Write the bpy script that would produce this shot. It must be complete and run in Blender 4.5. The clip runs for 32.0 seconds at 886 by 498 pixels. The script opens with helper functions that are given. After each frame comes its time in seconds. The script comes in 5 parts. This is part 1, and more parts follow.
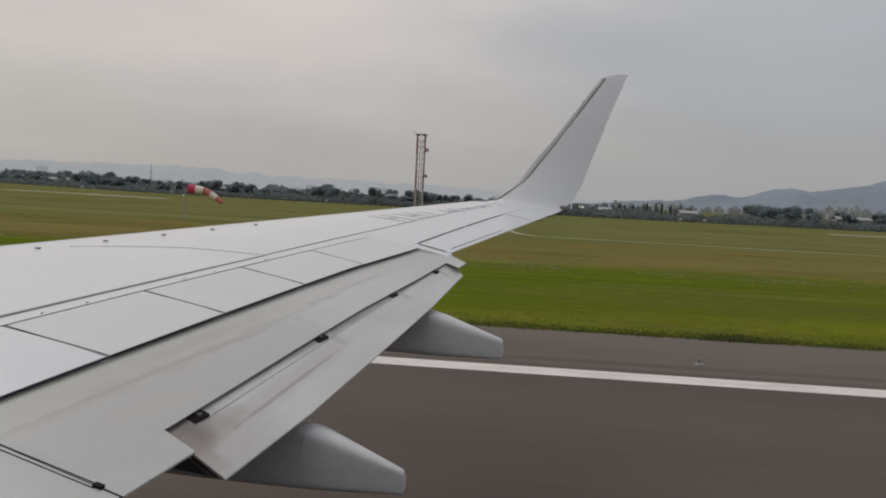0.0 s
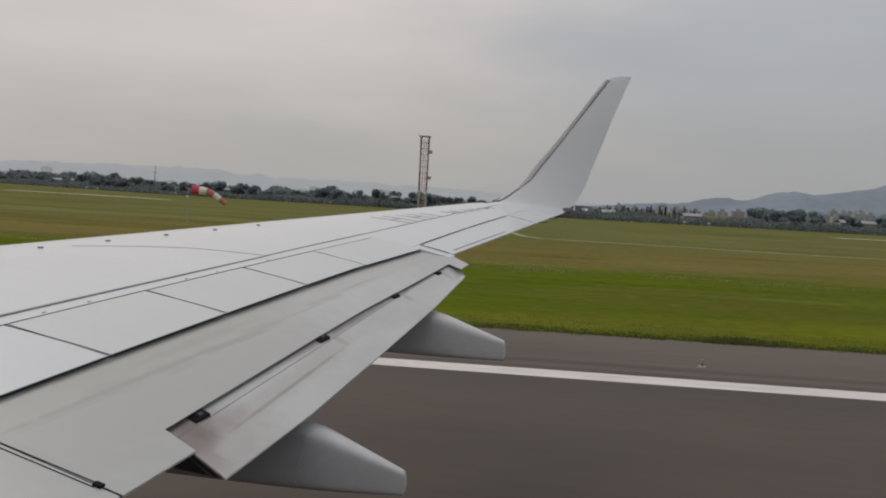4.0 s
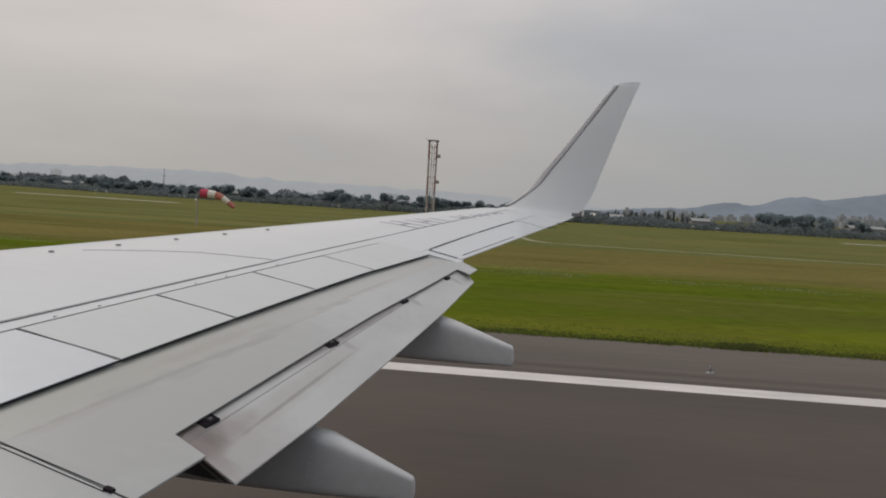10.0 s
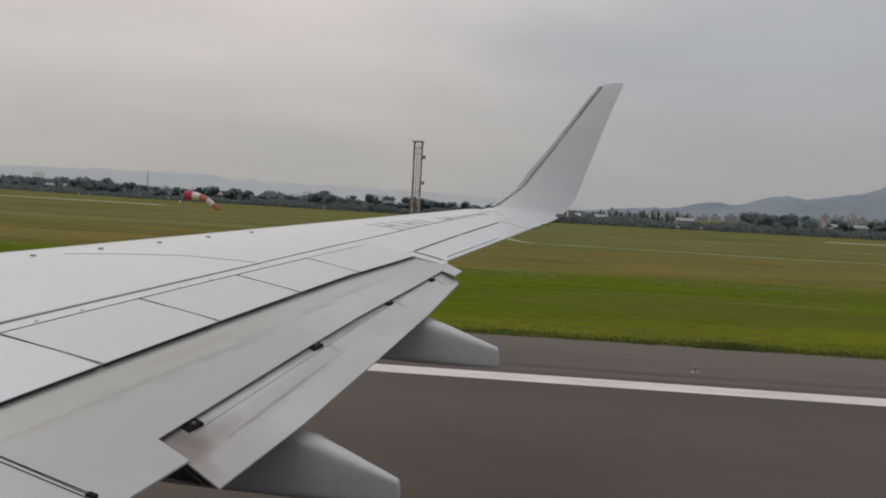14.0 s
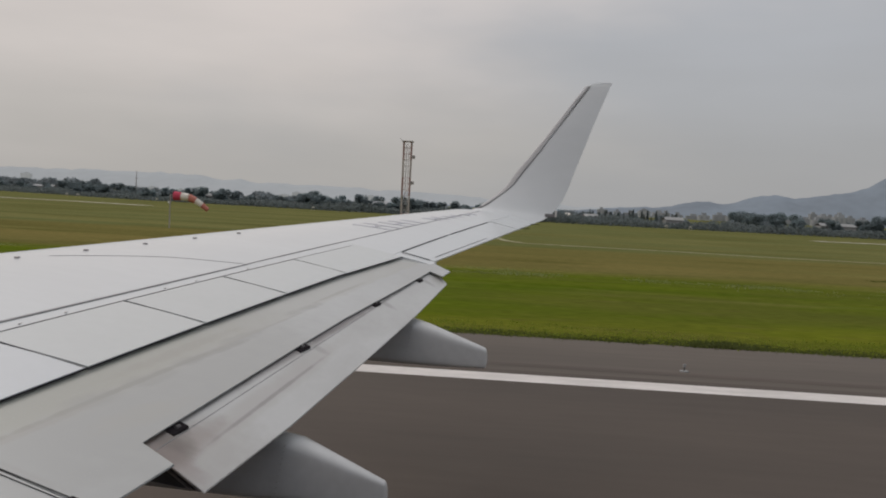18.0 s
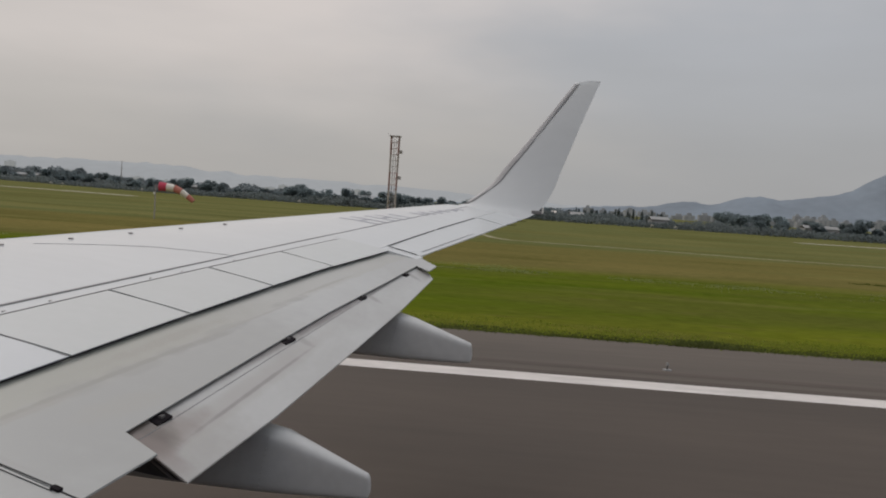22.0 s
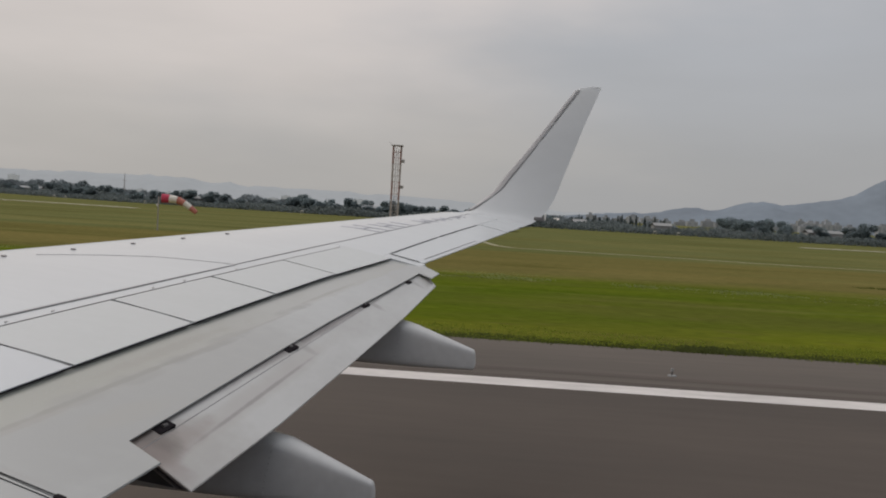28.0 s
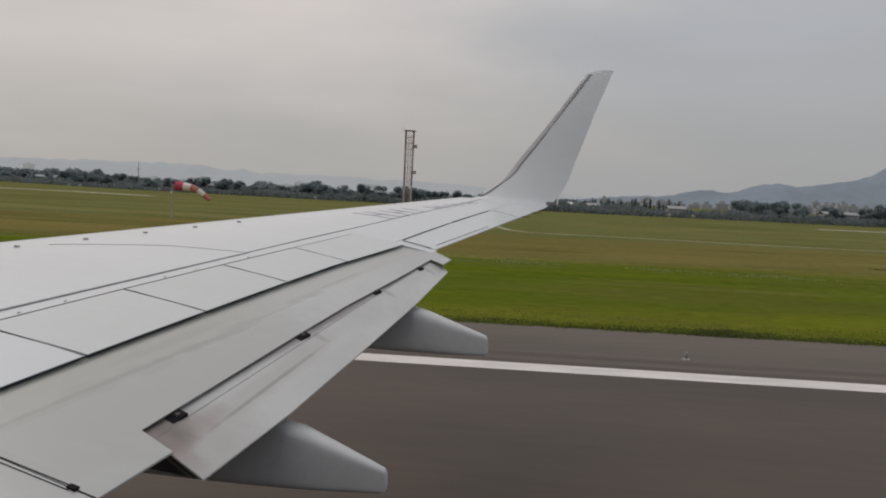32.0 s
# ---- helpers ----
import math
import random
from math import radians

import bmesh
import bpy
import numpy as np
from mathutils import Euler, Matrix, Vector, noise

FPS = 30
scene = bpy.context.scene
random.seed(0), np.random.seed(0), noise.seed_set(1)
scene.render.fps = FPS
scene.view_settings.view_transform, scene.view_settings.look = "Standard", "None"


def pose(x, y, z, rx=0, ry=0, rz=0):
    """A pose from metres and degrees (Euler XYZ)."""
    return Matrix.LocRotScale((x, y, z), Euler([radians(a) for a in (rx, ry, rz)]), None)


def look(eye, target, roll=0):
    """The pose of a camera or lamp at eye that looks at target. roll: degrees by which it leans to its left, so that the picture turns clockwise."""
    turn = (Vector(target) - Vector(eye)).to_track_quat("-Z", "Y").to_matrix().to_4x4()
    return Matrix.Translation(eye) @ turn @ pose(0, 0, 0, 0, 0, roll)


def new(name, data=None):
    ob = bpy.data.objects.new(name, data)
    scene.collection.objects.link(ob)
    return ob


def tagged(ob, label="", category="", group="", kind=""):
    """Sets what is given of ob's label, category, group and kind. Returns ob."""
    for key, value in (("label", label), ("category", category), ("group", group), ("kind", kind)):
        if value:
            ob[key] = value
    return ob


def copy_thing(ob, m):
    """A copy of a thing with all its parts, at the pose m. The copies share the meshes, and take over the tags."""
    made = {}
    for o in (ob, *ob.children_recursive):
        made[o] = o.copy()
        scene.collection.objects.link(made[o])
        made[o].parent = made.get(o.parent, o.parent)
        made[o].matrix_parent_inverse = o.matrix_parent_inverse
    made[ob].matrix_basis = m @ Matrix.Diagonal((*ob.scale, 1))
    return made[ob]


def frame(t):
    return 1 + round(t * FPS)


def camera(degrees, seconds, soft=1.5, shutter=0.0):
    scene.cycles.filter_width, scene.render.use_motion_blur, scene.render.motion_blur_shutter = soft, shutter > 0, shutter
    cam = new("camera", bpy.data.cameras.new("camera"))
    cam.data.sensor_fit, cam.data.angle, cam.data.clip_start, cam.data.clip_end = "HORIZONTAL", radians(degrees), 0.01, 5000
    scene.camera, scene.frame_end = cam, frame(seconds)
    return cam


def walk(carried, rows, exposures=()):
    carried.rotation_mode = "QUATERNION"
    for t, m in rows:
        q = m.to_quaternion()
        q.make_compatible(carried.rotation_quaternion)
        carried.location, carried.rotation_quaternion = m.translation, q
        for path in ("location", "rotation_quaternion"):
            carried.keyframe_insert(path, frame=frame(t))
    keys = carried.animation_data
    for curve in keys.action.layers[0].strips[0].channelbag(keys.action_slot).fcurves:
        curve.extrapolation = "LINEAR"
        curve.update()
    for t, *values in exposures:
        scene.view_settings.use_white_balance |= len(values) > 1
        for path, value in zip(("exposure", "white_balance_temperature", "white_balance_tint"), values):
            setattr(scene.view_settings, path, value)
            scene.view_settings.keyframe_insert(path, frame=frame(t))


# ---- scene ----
# World: x runs aft along the runway, y out from the aeroplane's side, z up.
cam = camera(52.0, 32.0, soft=2.0)
PATH = [
    (0.0, 37.370, -0.016, 3.998, 86.75, -2.88, 5.39),
    (0.5, 37.368, -0.019, 3.998, 86.77, -2.96, 5.37),
    (1.0, 37.373, -0.018, 4.000, 86.74, -2.89, 5.40),
    (1.5, 37.372, -0.019, 3.998, 86.77, -2.89, 5.40),
    (2.0, 37.375, -0.016, 3.999, 86.80, -2.85, 5.44),
    (2.5, 37.372, -0.014, 4.004, 86.75, -3.00, 5.43),
    (4.5, 37.382, -0.008, 3.986, 86.89, -3.01, 5.69),
    (5.0, 37.382, -0.015, 3.996, 86.78, -2.88, 5.80),
    (5.5, 37.361, -0.025, 4.001, 87.26, -3.40, 5.52),
    (6.0, 37.386, -0.003, 4.028, 86.74, -3.20, 6.01),
    (6.5, 37.376, -0.012, 3.995, 87.04, -3.26, 6.03),
    (7.0, 37.373, -0.007, 4.020, 86.70, -3.28, 6.18),
    (7.5, 37.377, -0.015, 3.991, 87.17, -3.31, 6.19),
    (8.0, 37.358, -0.018, 3.986, 87.14, -3.19, 6.18),
    (8.5, 37.393, -0.011, 3.992, 87.13, -2.37, 6.45),
    (9.0, 37.366, -0.037, 3.998, 87.31, -3.10, 6.49),
    (9.5, 37.382, -0.028, 3.987, 87.23, -2.99, 6.24),
    (10.0, 37.368, -0.016, 4.002, 87.09, -3.28, 6.11),
    (10.5, 37.375, -0.005, 3.992, 87.18, -3.10, 5.64),
    (11.0, 37.376, -0.009, 3.995, 87.09, -3.22, 5.57),
    (11.5, 37.370, -0.018, 3.984, 86.75, -3.28, 5.61),
    (12.0, 37.394, 0.000, 4.003, 86.51, -2.42, 5.51),
    (12.5, 37.375, -0.019, 4.002, 87.47, -3.20, 5.18),
    (13.0, 37.388, -0.000, 4.000, 87.25, -2.95, 5.34),
    (13.5, 37.376, -0.017, 4.014, 87.19, -3.06, 5.34),
    (15.5, 37.399, -0.003, 3.998, 87.10, -2.59, 4.66),
    (16.0, 37.399, 0.004, 4.009, 86.72, -2.61, 4.73),
    (16.5, 37.396, 0.004, 4.029, 87.16, -2.96, 4.63),
    (17.0, 37.401, 0.006, 3.974, 87.28, -2.66, 4.47),
    (17.5, 37.386, -0.001, 4.012, 87.37, -2.89, 4.43),
    (18.0, 37.399, 0.010, 4.018, 87.22, -2.87, 4.55),
    (18.5, 37.422, 0.023, 4.022, 86.97, -2.74, 4.82),
    (19.0, 37.400, -0.000, 4.000, 87.44, -3.20, 4.50),
    (19.5, 37.420, 0.020, 4.017, 86.81, -2.72, 4.68),
    (20.0, 37.403, 0.002, 3.997, 87.32, -2.86, 4.41),
    (20.5, 37.395, 0.008, 4.008, 86.97, -3.28, 4.52),
    (21.0, 37.383, 0.005, 4.014, 86.74, -3.76, 4.44),
    (21.5, 37.413, -0.005, 3.975, 86.84, -3.22, 4.03),
    (22.0, 37.390, 0.004, 4.008, 87.00, -3.88, 3.70),
    (22.5, 37.382, -0.004, 4.020, 86.80, -3.83, 4.26),
    (23.0, 37.408, 0.013, 3.992, 86.49, -3.27, 4.57),
    (23.5, 37.396, -0.003, 4.003, 86.64, -3.32, 4.44),
    (24.0, 37.421, 0.025, 4.025, 86.24, -2.79, 4.69),
    (24.5, 37.409, 0.016, 3.987, 86.86, -2.89, 4.60),
    (25.0, 37.400, 0.004, 3.984, 86.82, -3.32, 4.45),
    (25.5, 37.400, 0.008, 4.015, 86.49, -3.29, 4.11),
    (27.5, 37.414, 0.015, 4.003, 86.89, -3.01, 4.62),
    (28.0, 37.399, 0.008, 3.989, 87.54, -3.24, 3.87),
    (28.5, 37.406, 0.009, 3.995, 87.89, -3.39, 3.61),
    (29.0, 37.408, 0.015, 4.002, 87.67, -2.99, 4.55),
    (29.5, 37.408, 0.025, 4.003, 87.24, -3.20, 4.53),
    (30.0, 37.399, 0.007, 4.000, 87.06, -3.51, 3.96),
    (30.5, 37.411, 0.014, 4.009, 87.12, -2.99, 3.80),
    (31.0, 37.405, 0.009, 3.987, 87.14, -3.09, 4.58),
    (31.5, 37.423, 0.025, 4.008, 86.61, -3.01, 4.73),
    (32.0, 37.418, 0.031, 4.002, 86.55, -2.70, 4.70),
]
walk(cam, [(t, pose(x, y, z, rx, ry, rz)) for t, x, y, z, rx, ry, rz in PATH])

# ---------------------------------------------------------------- light
world = bpy.data.worlds.new("overcast_sky")
scene.world = world
world.use_nodes = True
wn, wl = world.node_tree.nodes, world.node_tree.links
wn.clear()
w_out = wn.new("ShaderNodeOutputWorld")
w_bg = wn.new("ShaderNodeBackground")
w_sky = wn.new("ShaderNodeTexSky")
w_sky.sky_type, w_sky.sun_disc = "NISHITA", False
w_sky.sun_elevation, w_sky.sun_rotation = radians(54), radians(-47)
w_sky.dust_density = 4.0
w_dim = wn.new("ShaderNodeMix"); w_dim.data_type, w_dim.blend_type = "RGBA", "MULTIPLY"
w_dim.inputs[0].default_value = 1.0
w_dim.inputs[7].default_value = (0.09, 0.09, 0.09, 1)
w_co = wn.new("ShaderNodeTexCoord")
w_sep = wn.new("ShaderNodeSeparateXYZ")
wl.new(w_co.outputs["Generated"], w_sep.inputs[0])


def sky_noise(scale, stretch, offset, detail, lo, hi):
    mp = wn.new("ShaderNodeMapping"); mp.inputs["Scale"].default_value, mp.inputs["Location"].default_value = stretch, offset
    tx = wn.new("ShaderNodeTexNoise"); tx.inputs["Scale"].default_value, tx.inputs["Detail"].default_value = scale, detail
    tx.inputs["Roughness"].default_value = 0.5
    rg = wn.new("ShaderNodeMapRange"); rg.inputs["From Min"].default_value, rg.inputs["From Max"].default_value = 0.32, 0.68
    rg.inputs["To Min"].default_value, rg.inputs["To Max"].default_value = lo, hi
    rg.clamp = True
    wl.new(w_co.outputs["Generated"], mp.inputs[0]); wl.new(mp.outputs[0], tx.inputs["Vector"]); wl.new(tx.outputs["Fac"], rg.inputs["Value"])
    return rg.outputs[0]


# cloud deck: pale and warm ahead, blue-grey aft, dull towards the horizon, with soft streaks
w_wave = wn.new("ShaderNodeMath"); w_wave.operation = "ADD"
wl.new(w_sep.outputs["X"], w_wave.inputs[0]); wl.new(sky_noise(2.6, (1, 1, 3.0), (0.4, 0.2, 0.3), 4, -0.20, 0.20), w_wave.inputs[1])
w_side = wn.new("ShaderNodeMapRange"); w_side.interpolation_type = "SMOOTHSTEP"
w_side.inputs["From Min"].default_value, w_side.inputs["From Max"].default_value = -0.40, 0.30
wl.new(w_wave.outputs[0], w_side.inputs["Value"])
w_high = wn.new("ShaderNodeMath"); w_high.operation = "ADD"
wl.new(w_sep.outputs["Z"], w_high.inputs[0]); wl.new(sky_noise(3.4, (1, 1, 4.0), (1.7, 0.6, 0.1), 4, -0.022, 0.022), w_high.inputs[1])
w_up = wn.new("ShaderNodeMapRange"); w_up.interpolation_type = "SMOOTHSTEP"
w_up.inputs["From Min"].default_value, w_up.inputs["From Max"].default_value = 0.0, 0.26
wl.new(w_high.outputs[0], w_up.inputs["Value"])
w_deck = wn.new("ShaderNodeMix"); w_deck.data_type = "RGBA"
w_deck.inputs[6].default_value, w_deck.inputs[7].default_value = (0.600, 0.548, 0.522, 1), (0.380, 0.390, 0.412, 1)
wl.new(w_side.outputs[0], w_deck.inputs[0])
w_cloud = wn.new("ShaderNodeMix"); w_cloud.data_type = "RGBA"
w_low = wn.new("ShaderNodeMix"); w_low.data_type = "RGBA"
w_low.inputs[6].default_value, w_low.inputs[7].default_value = (0.385, 0.372, 0.357, 1), (0.330, 0.331, 0.335, 1)
wl.new(w_side.outputs[0], w_low.inputs[0]); wl.new(w_low.outputs[2], w_cloud.inputs[6])
wl.new(w_up.outputs[0], w_cloud.inputs[0]); wl.new(w_deck.outputs[2], w_cloud.inputs[7])
w_streak = wn.new("ShaderNodeMix"); w_streak.data_type, w_streak.blend_type = "RGBA", "MULTIPLY"; w_streak.inputs[0].default_value = 1.0
wl.new(w_cloud.outputs[2], w_streak.inputs[6]); wl.new(sky_noise(4.5, (1, 1, 5.0), (0.2, 0.9, 0.5), 6, 0.98, 1.02), w_streak.inputs[7])
w_mix = wn.new("ShaderNodeMix"); w_mix.data_type = "RGBA"; w_mix.inputs[0].default_value = 0.05
# the deck is brighter overhead than low down
w_top = wn.new("ShaderNodeMapRange"); w_top.interpolation_type = "SMOOTHSTEP"
w_top.inputs["From Min"].default_value, w_top.inputs["From Max"].default_value = 0.30, 0.95
w_top.inputs["To Min"].default_value, w_top.inputs["To Max"].default_value = 1.0, 1.5
wl.new(w_sep.outputs["Z"], w_top.inputs["Value"])
w_dome = wn.new("ShaderNodeMix"); w_dome.data_type, w_dome.blend_type = "RGBA", "MULTIPLY"; w_dome.inputs[0].default_value = 1.0
wl.new(w_streak.outputs[2], w_dome.inputs[6]); wl.new(w_top.outputs[0], w_dome.inputs[7])
wl.new(w_sky.outputs[0], w_dim.inputs[6])
wl.new(w_dome.outputs[2], w_mix.inputs[6]); wl.new(w_dim.outputs[2], w_mix.inputs[7])
wl.new(w_mix.outputs[2], w_bg.inputs[0]); wl.new(w_bg.outputs[0], w_out.inputs[0])
w_bg.inputs[1].default_value = 1.13

sun_data = bpy.data.lights.new("sun", "SUN")
sun_data.energy, sun_data.angle, sun_data.color = 0.5, radians(35), (1.0, 0.985, 0.97)
sun = new("sun", sun_data)
sun.matrix_world = look((0, 0, 60), (32, -30, 0))


# ---------------------------------------------------------------- materials
def mat(name, base, rough=0.6, metal=0.0, vary=0.15, scale=3.0, fine=40.0, stretch=(1, 1, 1), bump=0.0, second=None, spread=(0.4, 0.65), per_object=0.0, spec=0.5, glow=0.0, stain=None, leaf=0.0):
    """Principled surface: two scales of noise over the base colour, an optional second colour in patches, and relief."""
    m = bpy.data.materials.new(name)
    m.use_nodes = True
    n, l = m.node_tree.nodes, m.node_tree.links
    p = n["Principled BSDF"]
    p.inputs["Roughness"].default_value, p.inputs["Metallic"].default_value = rough, metal
    p.inputs["Specular IOR Level"].default_value = spec
    co = n.new("ShaderNodeTexCoord")
    mp = n.new("ShaderNodeMapping"); mp.inputs["Scale"].default_value = stretch
    l.new(co.outputs["Object"], mp.inputs[0])
    big = n.new("ShaderNodeTexNoise"); big.inputs["Scale"].default_value = scale; big.inputs["Detail"].default_value = 5
    small = n.new("ShaderNodeTexNoise"); small.inputs["Scale"].default_value = fine; small.inputs["Detail"].default_value = 3
    l.new(mp.outputs[0], big.inputs["Vector"]); l.new(mp.outputs[0], small.inputs["Vector"])
    patch = n.new("ShaderNodeMapRange")
    patch.inputs["From Min"].default_value, patch.inputs["From Max"].default_value = spread
    l.new(big.outputs["Fac"], patch.inputs["Value"])
    two = n.new("ShaderNodeMix"); two.data_type = "RGBA"
    second = second or tuple(c * (1 - vary) for c in base)
    two.inputs[6].default_value, two.inputs[7].default_value = (*base, 1), (*second, 1)
    l.new(patch.outputs[0], two.inputs[0])
    grain = n.new("ShaderNodeMapRange")
    grain.inputs["To Min"].default_value, grain.inputs["To Max"].default_value = 1 - vary, 1 + vary
    grain.inputs["From Min"].default_value, grain.inputs["From Max"].default_value = 0.25, 0.75
    l.new(small.outputs["Fac"], grain.inputs["Value"])
    mul = n.new("ShaderNodeMix"); mul.data_type, mul.blend_type = "RGBA", "MULTIPLY"; mul.inputs[0].default_value = 1
    l.new(two.outputs[2], mul.inputs[6]); l.new(grain.outputs[0], mul.inputs[7])
    out = mul.outputs[2]
    if stain:
        colour, span, axis = stain
        sp = n.new("ShaderNodeSeparateXYZ"); l.new(co.outputs["Object"], sp.inputs[0])
        where = n.new("ShaderNodeMapRange"); where.inputs["From Min"].default_value, where.inputs["From Max"].default_value = span
        l.new(sp.outputs[axis], where.inputs["Value"])
        cloudy = n.new("ShaderNodeTexNoise"); cloudy.inputs["Scale"].default_value, cloudy.inputs["Detail"].default_value = 3.2, 5
        l.new(co.outputs["Object"], cloudy.inputs["Vector"])
        thin = n.new("ShaderNodeMapRange"); thin.inputs["From Min"].default_value, thin.inputs["From Max"].default_value = 0.30, 0.68
        l.new(cloudy.outputs["Fac"], thin.inputs["Value"])
        amount = n.new("ShaderNodeMath"); amount.operation = "MULTIPLY"
        l.new(where.outputs[0], amount.inputs[0]); l.new(thin.outputs[0], amount.inputs[1])
        dirt = n.new("ShaderNodeMix"); dirt.data_type = "RGBA"; dirt.inputs[7].default_value = (*colour, 1)
        l.new(amount.outputs[0], dirt.inputs[0]); l.new(out, dirt.inputs[6])
        out = dirt.outputs[2]
    if per_object:
        info = n.new("ShaderNodeObjectInfo")
        sh = n.new("ShaderNodeMapRange"); sh.inputs["To Min"].default_value, sh.inputs["To Max"].default_value = 1 - per_object, 1 + per_object
        l.new(info.outputs["Random"], sh.inputs["Value"])
        mul2 = n.new("ShaderNodeMix"); mul2.data_type, mul2.blend_type = "RGBA", "MULTIPLY"; mul2.inputs[0].default_value = 1
        l.new(out, mul2.inputs[6]); l.new(sh.outputs[0], mul2.inputs[7])
        out = mul2.outputs[2]
    l.new(out, p.inputs["Base Color"])
    if glow:
        l.new(out, p.inputs["Emission Color"]); p.inputs["Emission Strength"].default_value = glow
    if leaf:
        thin = n.new("ShaderNodeBsdfTranslucent"); l.new(out, thin.inputs["Color"])
        blend = n.new("ShaderNodeMixShader"); blend.inputs[0].default_value = leaf
        l.new(p.outputs[0], blend.inputs[1]); l.new(thin.outputs[0], blend.inputs[2])
        l.new(blend.outputs[0], n["Material Output"].inputs["Surface"])
    if bump:
        bp = n.new("ShaderNodeBump"); bp.inputs["Strength"].default_value, bp.inputs["Distance"].default_value = bump, 0.02
        l.new(small.outputs["Fac"], bp.inputs["Height"]); l.new(bp.outputs[0], p.inputs["Normal"])
    return m


M_WING = mat("wing_white_paint", (0.606, 0.635, 0.652), rough=0.22, vary=0.015, scale=0.9, fine=7, stretch=(0.35, 1.2, 1), second=(0.592, 0.620, 0.637), spec=0.95)
M_SPOIL = mat("spoiler_white_paint", (0.570, 0.600, 0.625), rough=0.22, spec=0.95, vary=0.014, scale=1.0, fine=9, second=(0.560, 0.590, 0.615), per_object=0.03)
M_SPOILER = mat("spoiler_warm_white_paint", (0.555, 0.582, 0.586), rough=0.24, spec=0.9, vary=0.014, scale=1.0, fine=9, second=(0.545, 0.572, 0.572), per_object=0.03)
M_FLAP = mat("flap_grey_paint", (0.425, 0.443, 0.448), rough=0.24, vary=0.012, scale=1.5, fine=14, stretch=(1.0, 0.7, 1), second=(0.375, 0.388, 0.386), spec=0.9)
M_AFT = mat("flap_soiled_shaded_paint", (0.500, 0.505, 0.498), rough=0.26, vary=0.02, scale=1.3, fine=18, stretch=(1.2, 0.6, 1), second=(0.425, 0.422, 0.412), spec=0.7)
M_FAIR = mat("fairing_grey_paint", (0.535, 0.54, 0.54), rough=0.30, spec=0.7, vary=0.05, scale=2, fine=14)
M_METAL = mat("leading_edge_metal", (0.46, 0.46, 0.47), rough=0.5, metal=0.25, vary=0.06, scale=3, fine=30)
M_SEAL = mat("grey_sealant", (0.21, 0.21, 0.215), rough=0.7, vary=0.1)
M_FINE = mat("faint_seam", (0.33, 0.325, 0.32), rough=0.6, vary=0.1)
M_GAP = mat("dark_gap", (0.03, 0.03, 0.033), rough=0.8, vary=0.2)
M_BLACK = mat("matt_black", (0.014, 0.011, 0.014), rough=0.9, vary=0.2, spec=0.15)
M_DULL = mat("dull_dark_metal", (0.09, 0.085, 0.085), rough=0.7, vary=0.2)
M_RIB = mat("primer_grey_metal", (0.10, 0.10, 0.105), rough=0.6, vary=0.15)
M_REG = mat("registration_paint", (0.47, 0.48, 0.53), rough=0.25, vary=0.05, spec=0.9)
# hull is never in view; its dark colour is picked to dim the inner wing
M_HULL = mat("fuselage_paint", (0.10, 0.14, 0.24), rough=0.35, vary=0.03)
M_GLASS = mat("cabin_glass", (0.02, 0.02, 0.025), rough=0.08, vary=0.1)
M_TYRE = mat("tyre_rubber", (0.02, 0.02, 0.02), rough=0.8, vary=0.2)
M_ROD = mat("strut_steel", (0.55, 0.55, 0.56), rough=0.35, metal=0.8, vary=0.05)
M_RUNWAY = mat("runway_asphalt", (0.080, 0.061, 0.0475), rough=0.85, vary=0.08, scale=0.14, fine=2.2, stretch=(0.25, 1.1, 1), second=(0.060, 0.046, 0.036), bump=0.2)
M_SHOULDER = mat("shoulder_asphalt", (0.105, 0.087, 0.071), rough=0.9, vary=0.09, scale=0.16, fine=2.2, stretch=(0.2, 1.4, 1), second=(0.078, 0.064, 0.053), bump=0.2)
M_RUBBER = mat("rubber_streaked_asphalt", (0.077, 0.0585, 0.0465), rough=0.85, vary=0.10, scale=0.3, fine=3, stretch=(0.3, 1.6, 1), second=(0.062, 0.048, 0.038), bump=0.2)
M_TAXI = mat("taxiway_asphalt", (0.155, 0.138, 0.128), rough=0.9, vary=0.09, scale=0.07, fine=1.3, stretch=(0.4, 1.2, 1), second=(0.125, 0.112, 0.106), bump=0.2)
M_CONC = mat("runway_concrete", (0.42, 0.345, 0.27), rough=0.9, vary=0.05, scale=0.25, fine=2.5, stretch=(0.4, 1.4, 1), second=(0.37, 0.30, 0.235), per_object=0.05)
M_WHITE = mat("white_marking", (0.66, 0.625, 0.60), rough=0.8, vary=0.09, scale=0.8, fine=7, stretch=(0.5, 2, 1), second=(0.53, 0.505, 0.485))
M_YELLOW = mat("yellow_marking", (0.58, 0.36, 0.07), rough=0.8, vary=0.08, scale=0.6, fine=6)
M_BLACKLINE = mat("black_outline", (0.06, 0.055, 0.053), rough=0.85, vary=0.1)
M_JOINT = mat("joint_sealer", (0.10, 0.085, 0.07), rough=0.9, vary=0.15)
M_PATH = mat("service_road", (0.46, 0.44, 0.40), rough=0.9, vary=0.08, scale=0.2, fine=2)
M_TRACK = mat("worn_track", (0.35, 0.33, 0.22), rough=0.9, vary=0.12, scale=0.2, fine=2, second=(0.25, 0.235, 0.13))
M_TUFT = mat("grass_blades", (0.22, 0.265, 0.03), rough=0.8, vary=0.25, scale=0.25, fine=3, second=(0.19, 0.24, 0.03), leaf=0.6)
M_WEED = mat("edge_weeds", (0.125, 0.145, 0.048), leaf=0.6, spec=0.0, rough=0.85, vary=0.25, scale=0.5, fine=3)
